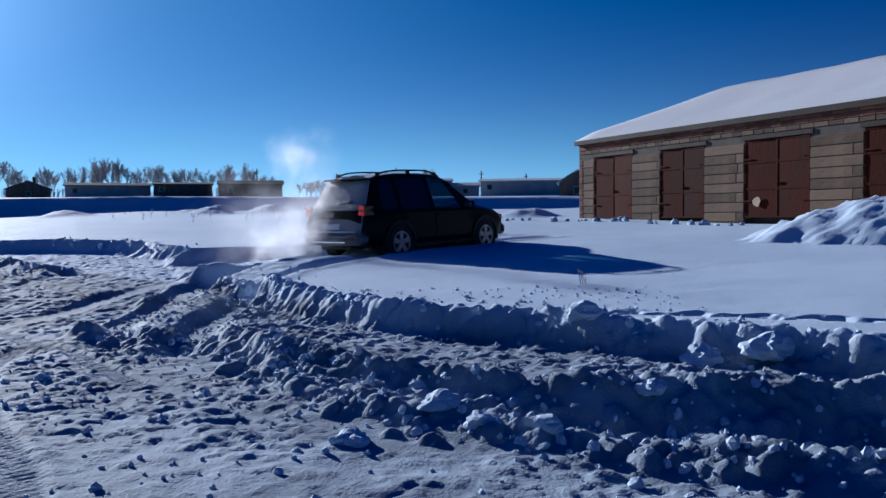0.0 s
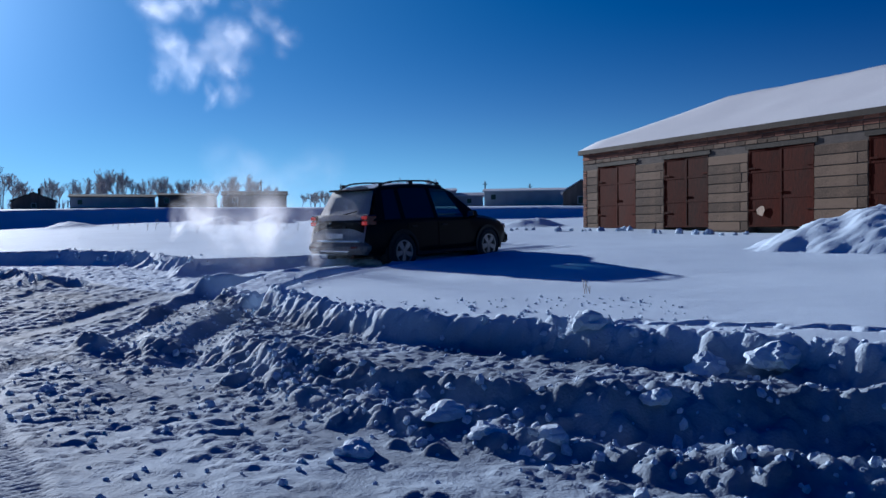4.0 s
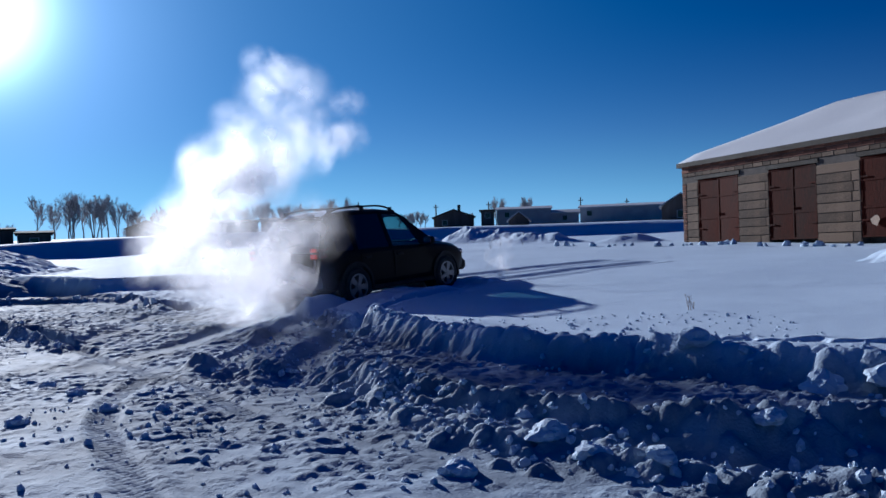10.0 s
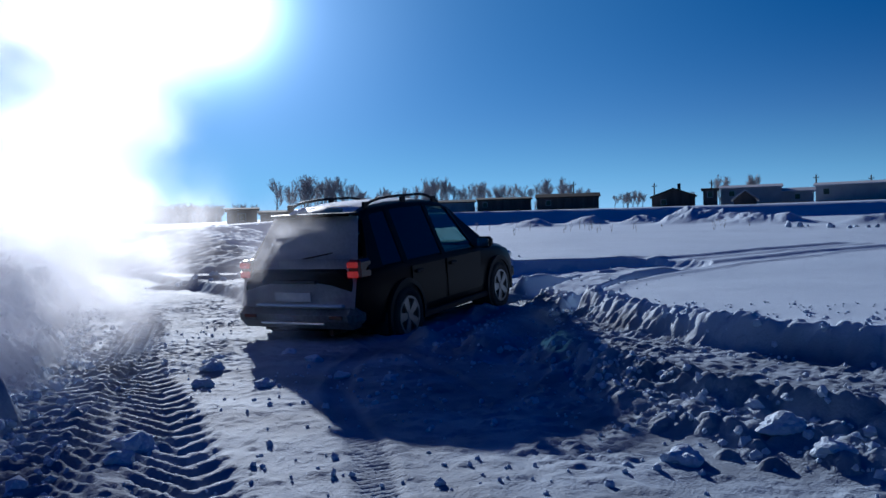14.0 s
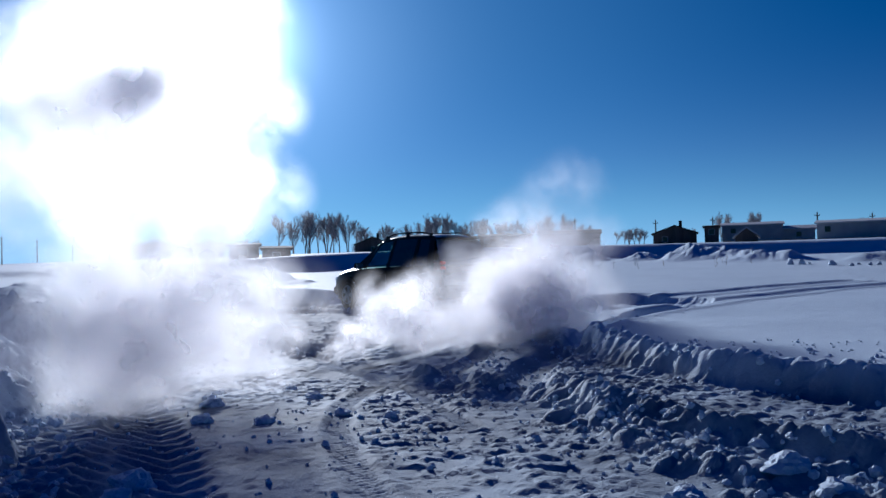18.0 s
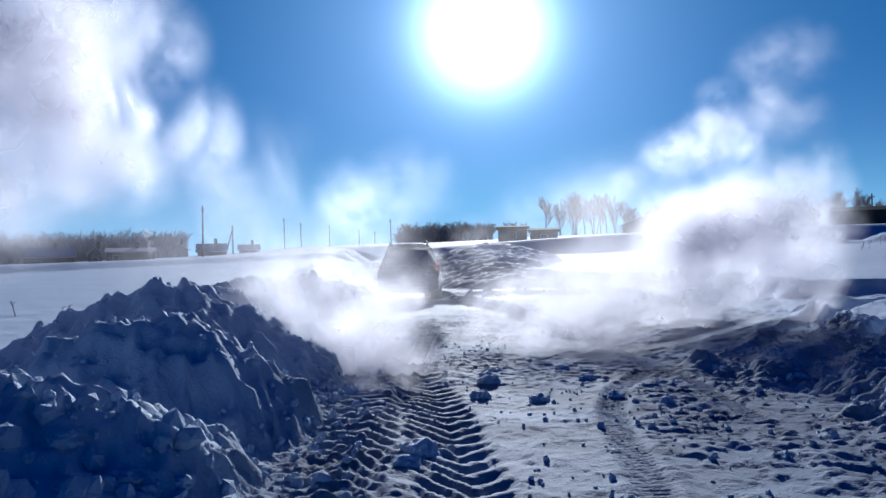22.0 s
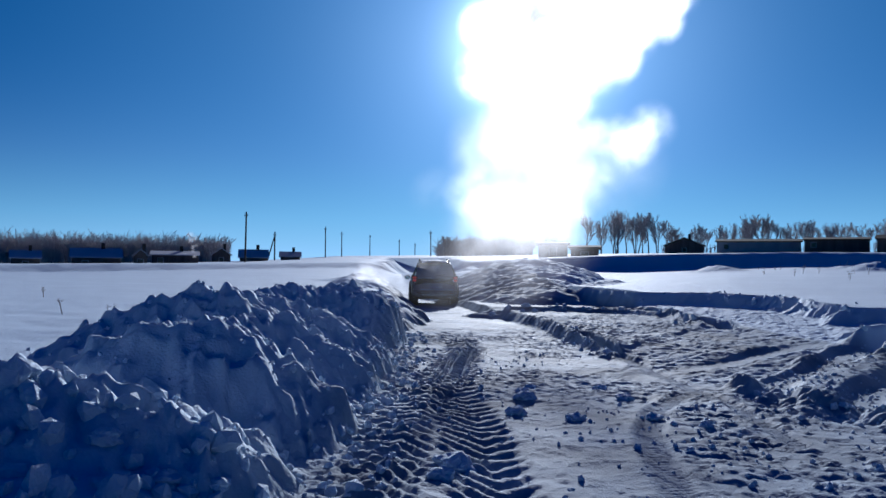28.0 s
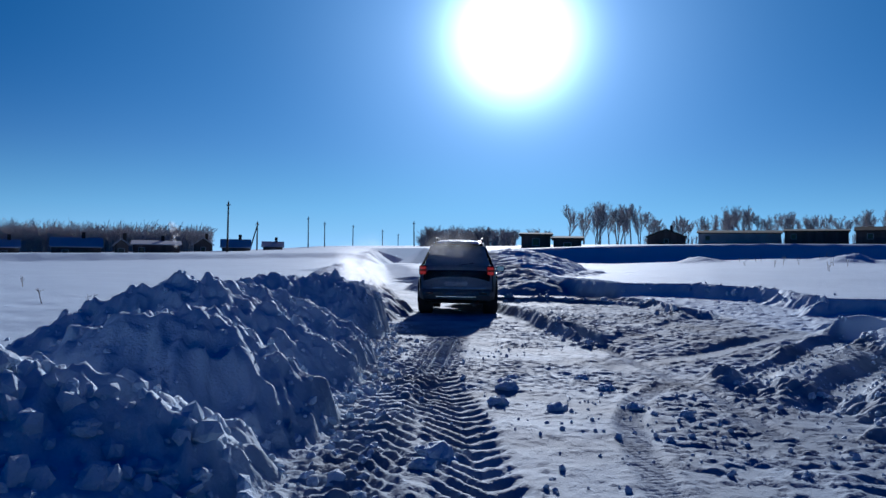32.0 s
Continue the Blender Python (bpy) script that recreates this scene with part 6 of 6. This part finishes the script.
    flow(DENSE, 0.5, 10, 0.45, [(16.4, -4.8, 11, 0.2, 0.18), (17, -5.2, 10.3, 0.4, 0.65), (17.5, -5.2, 10.3, 0.4, 0.65), (18, -4.9, 10.2, 0.5, 0.64), (19, -5.2, 9.7, 0.6, 0.68), (20, -5.2, 8.9, 0.3, 0.74), (20.6, -5.5, 9, 0.4, 0.81)])
    flow(THIN, 0.6, 9, 0.4, [(16.6, -5, 11.5, 0.3, 0.26), (17, -4.8, 11.5, 0.6, 0.45), (18, -4.4, 11.2, 0.5, 0.74), (19, -4.3, 10.3, 0.4, 0.81), (20, -4.4, 9.9, 0.3, 0.83), (21, -5.4, 9.3, 0.4, 1.05), (22, -5.8, 9.1, 0.3, 1.22), (23, -5.6, 8.9, 0.1, 1.29)])
    # the lobe that stays over the field and then climbs away
    flow(DENSE, 0.85, 12, 0.8, [(16.7, -4.6, 13.8, 0.3, 0.15), (17, -4.1, 13.9, 0.8, 0.37), (17.5, -3.8, 13.5, 0.8, 0.5), (18, -3.9, 12.9, 0.9, 0.55), (19, -3.5, 12.5, 1.1, 0.67), (20, -3.8, 12, 1.4, 0.71), (20.5, -3.9, 12, 1.6, 0.78), (21, -4.4, 12.2, 1.8, 0.87), (21.8, -4.8, 12.6, 1.7, 0.97), (22.5, -5.7, 12.8, 1.6, 1.08), (23.2, -6.5, 13.6, 1.6, 1.16), (24, -6.8, 13.9, 1.9, 1.11), (24.5, -7.2, 13.8, 2.1, 1.04), (26.5, -7.8, 12.8, 3.6, 0.92), (27, -7.9, 12.2, 4.4, 0.97), (27.6, -7.9, 11.6, 5.5, 1.01), (28.5, -8.2, 11.4, 8.4, 1.44)])
    flow(DENSE, 0.85, 7, 0.5, [(17.1, -3.6, 13, 0.4, 0.28), (18, -3.4, 12.3, 0.6, 0.39), (19, -3.2, 11.8, 0.6, 0.56), (20, -3.5, 11.3, 0.7, 0.61), (20.5, -3.9, 11.4, 0.8, 0.74), (21, -4.4, 11.7, 0.9, 0.9), (21.8, -4.9, 12.6, 1, 1.11), (22.5, -5.7, 12.8, 0.9, 1.15), (23.2, -6.5, 13.6, 1.1, 1.31), (24, -6.8, 13.9, 1.2, 1.35), (24.5, -7.3, 14.3, 1.6, 1.23), (26.5, -9.2, 13.2, 2.7, 0.9), (27, -9.3, 13, 3.3, 0.9), (27.7, -9.4, 13, 5.1, 1.07), (28.6, -9.5, 12.9, 8.9, 1.64)])
    flow(THIN, 0.9, 6, 1, [(17.4, -4, 13.4, 0.7, 0.36), (18.5, -3.7, 12.5, 1.3, 0.6), (20, -3.9, 12.2, 1.7, 0.79), (21, -4.3, 12.3, 2.1, 1), (22, -5, 12.5, 2.3, 1.18), (23, -6.1, 13.2, 2.7, 1.34), (24, -6.8, 13.9, 2.4, 1.51), (24.5, -7.4, 14.2, 2.5, 1.48), (26.5, -9.2, 13.1, 2.2, 0.99), (27, -9.6, 12.8, 2.5, 1.23), (28, -9.6, 12.8, 3.9, 1.48), (29, -9.8, 12.7, 14, 1.81), (30, -9.9, 12.6, 26, 1.97)])
    flow(FAINT, 1.7, 5, 0.6, [(19, -4.5, 12.2, 0.9, 1), (20.5, -5, 12, 0.9, 1.47), (22, -6.6, 11.2, 0.4, 1.87), (23, -6.5, 11.2, 0.4, 2), (24.5, -7.9, 11.6, 1, 2.16), (26.5, -10.1, 12.5, 1.6, 1.64), (28, -10.1, 12.5, 2.3, 1.81)])
    flow(FAINT, 1.5, 5, 0.6, [(20, -8.3, 8.7, 1.7, 0.92), (21, -9.1, 7.9, 1.6, 1.23), (22, -10.5, 7.8, 1.3, 1.47), (23, -11.7, 7.8, 1.8, 1.87), (24, -12.7, 8.1, 2.2, 2.16), (24.6, -12.9, 7.7, 2.6, 2.16)])
    # thin veil that sinks over the road
    for k in range(5):
        x, y = -4.2 - 1.6 * k, 10.0 + 1.2 * k
        cloud(rng.uniform(1.3, 1.8), FAINT, [(round(19.2 + 0.1 * k, 2), x, y, 0.4), (21.0, x - 0.5, y, 0.6), (23.0, x - 0.9, y + 0.2, 0.4), (24.5, x - 1.1, y + 0.3, 0.2)])


make_clouds()


# smoke over a village chimney
smoke = tagged(new("chimney_smoke"), "small white plume of smoke over a village chimney", "smoke")
smoke.location = (*polar(59.7, 128), 3.2)
for k in range(5):
    puff = new("wisp", PUFFS[THIN.name][k])
    puff.parent = smoke
    puff.location = (-0.35 * k, 0, 0.75 * k)
    puff.scale = (0.45 + 0.12 * k,) * 3
    puff["kind"] = "stuff"


def motions():
    walk(CAR, [(t, pose(x, y, z, p, 0, h)) for t, x, y, z, h, p in DRIVE])
    for ob, rows in CLOUDS:
        walk(ob, rows)
    # the wheels roll with the way driven, and spin while the car digs in
    T = [r[0] for r in DRIVE]
    times = [round(0.2 * k, 2) for k in range(161)]
    roll, last = [0.0], None
    for t in times:
        p = [float(np.interp(t, T, [r[k] for r in DRIVE])) for k in (1, 2, 4)]
        if last:
            a = radians(p[2])
            step = (p[0] - last[0]) * -math.sin(a) + (p[1] - last[1]) * math.cos(a)
            roll.append(roll[-1] + max(-75, min(75, math.degrees(step / WHEEL_R) * 1.1)))
        last = p
    for wheel in WHEELS:
        x, y, z = wheel.location
        walk(wheel, [(t, pose(x, y, z, -r, 0, 0)) for t, r in zip(times, roll)])


motions()
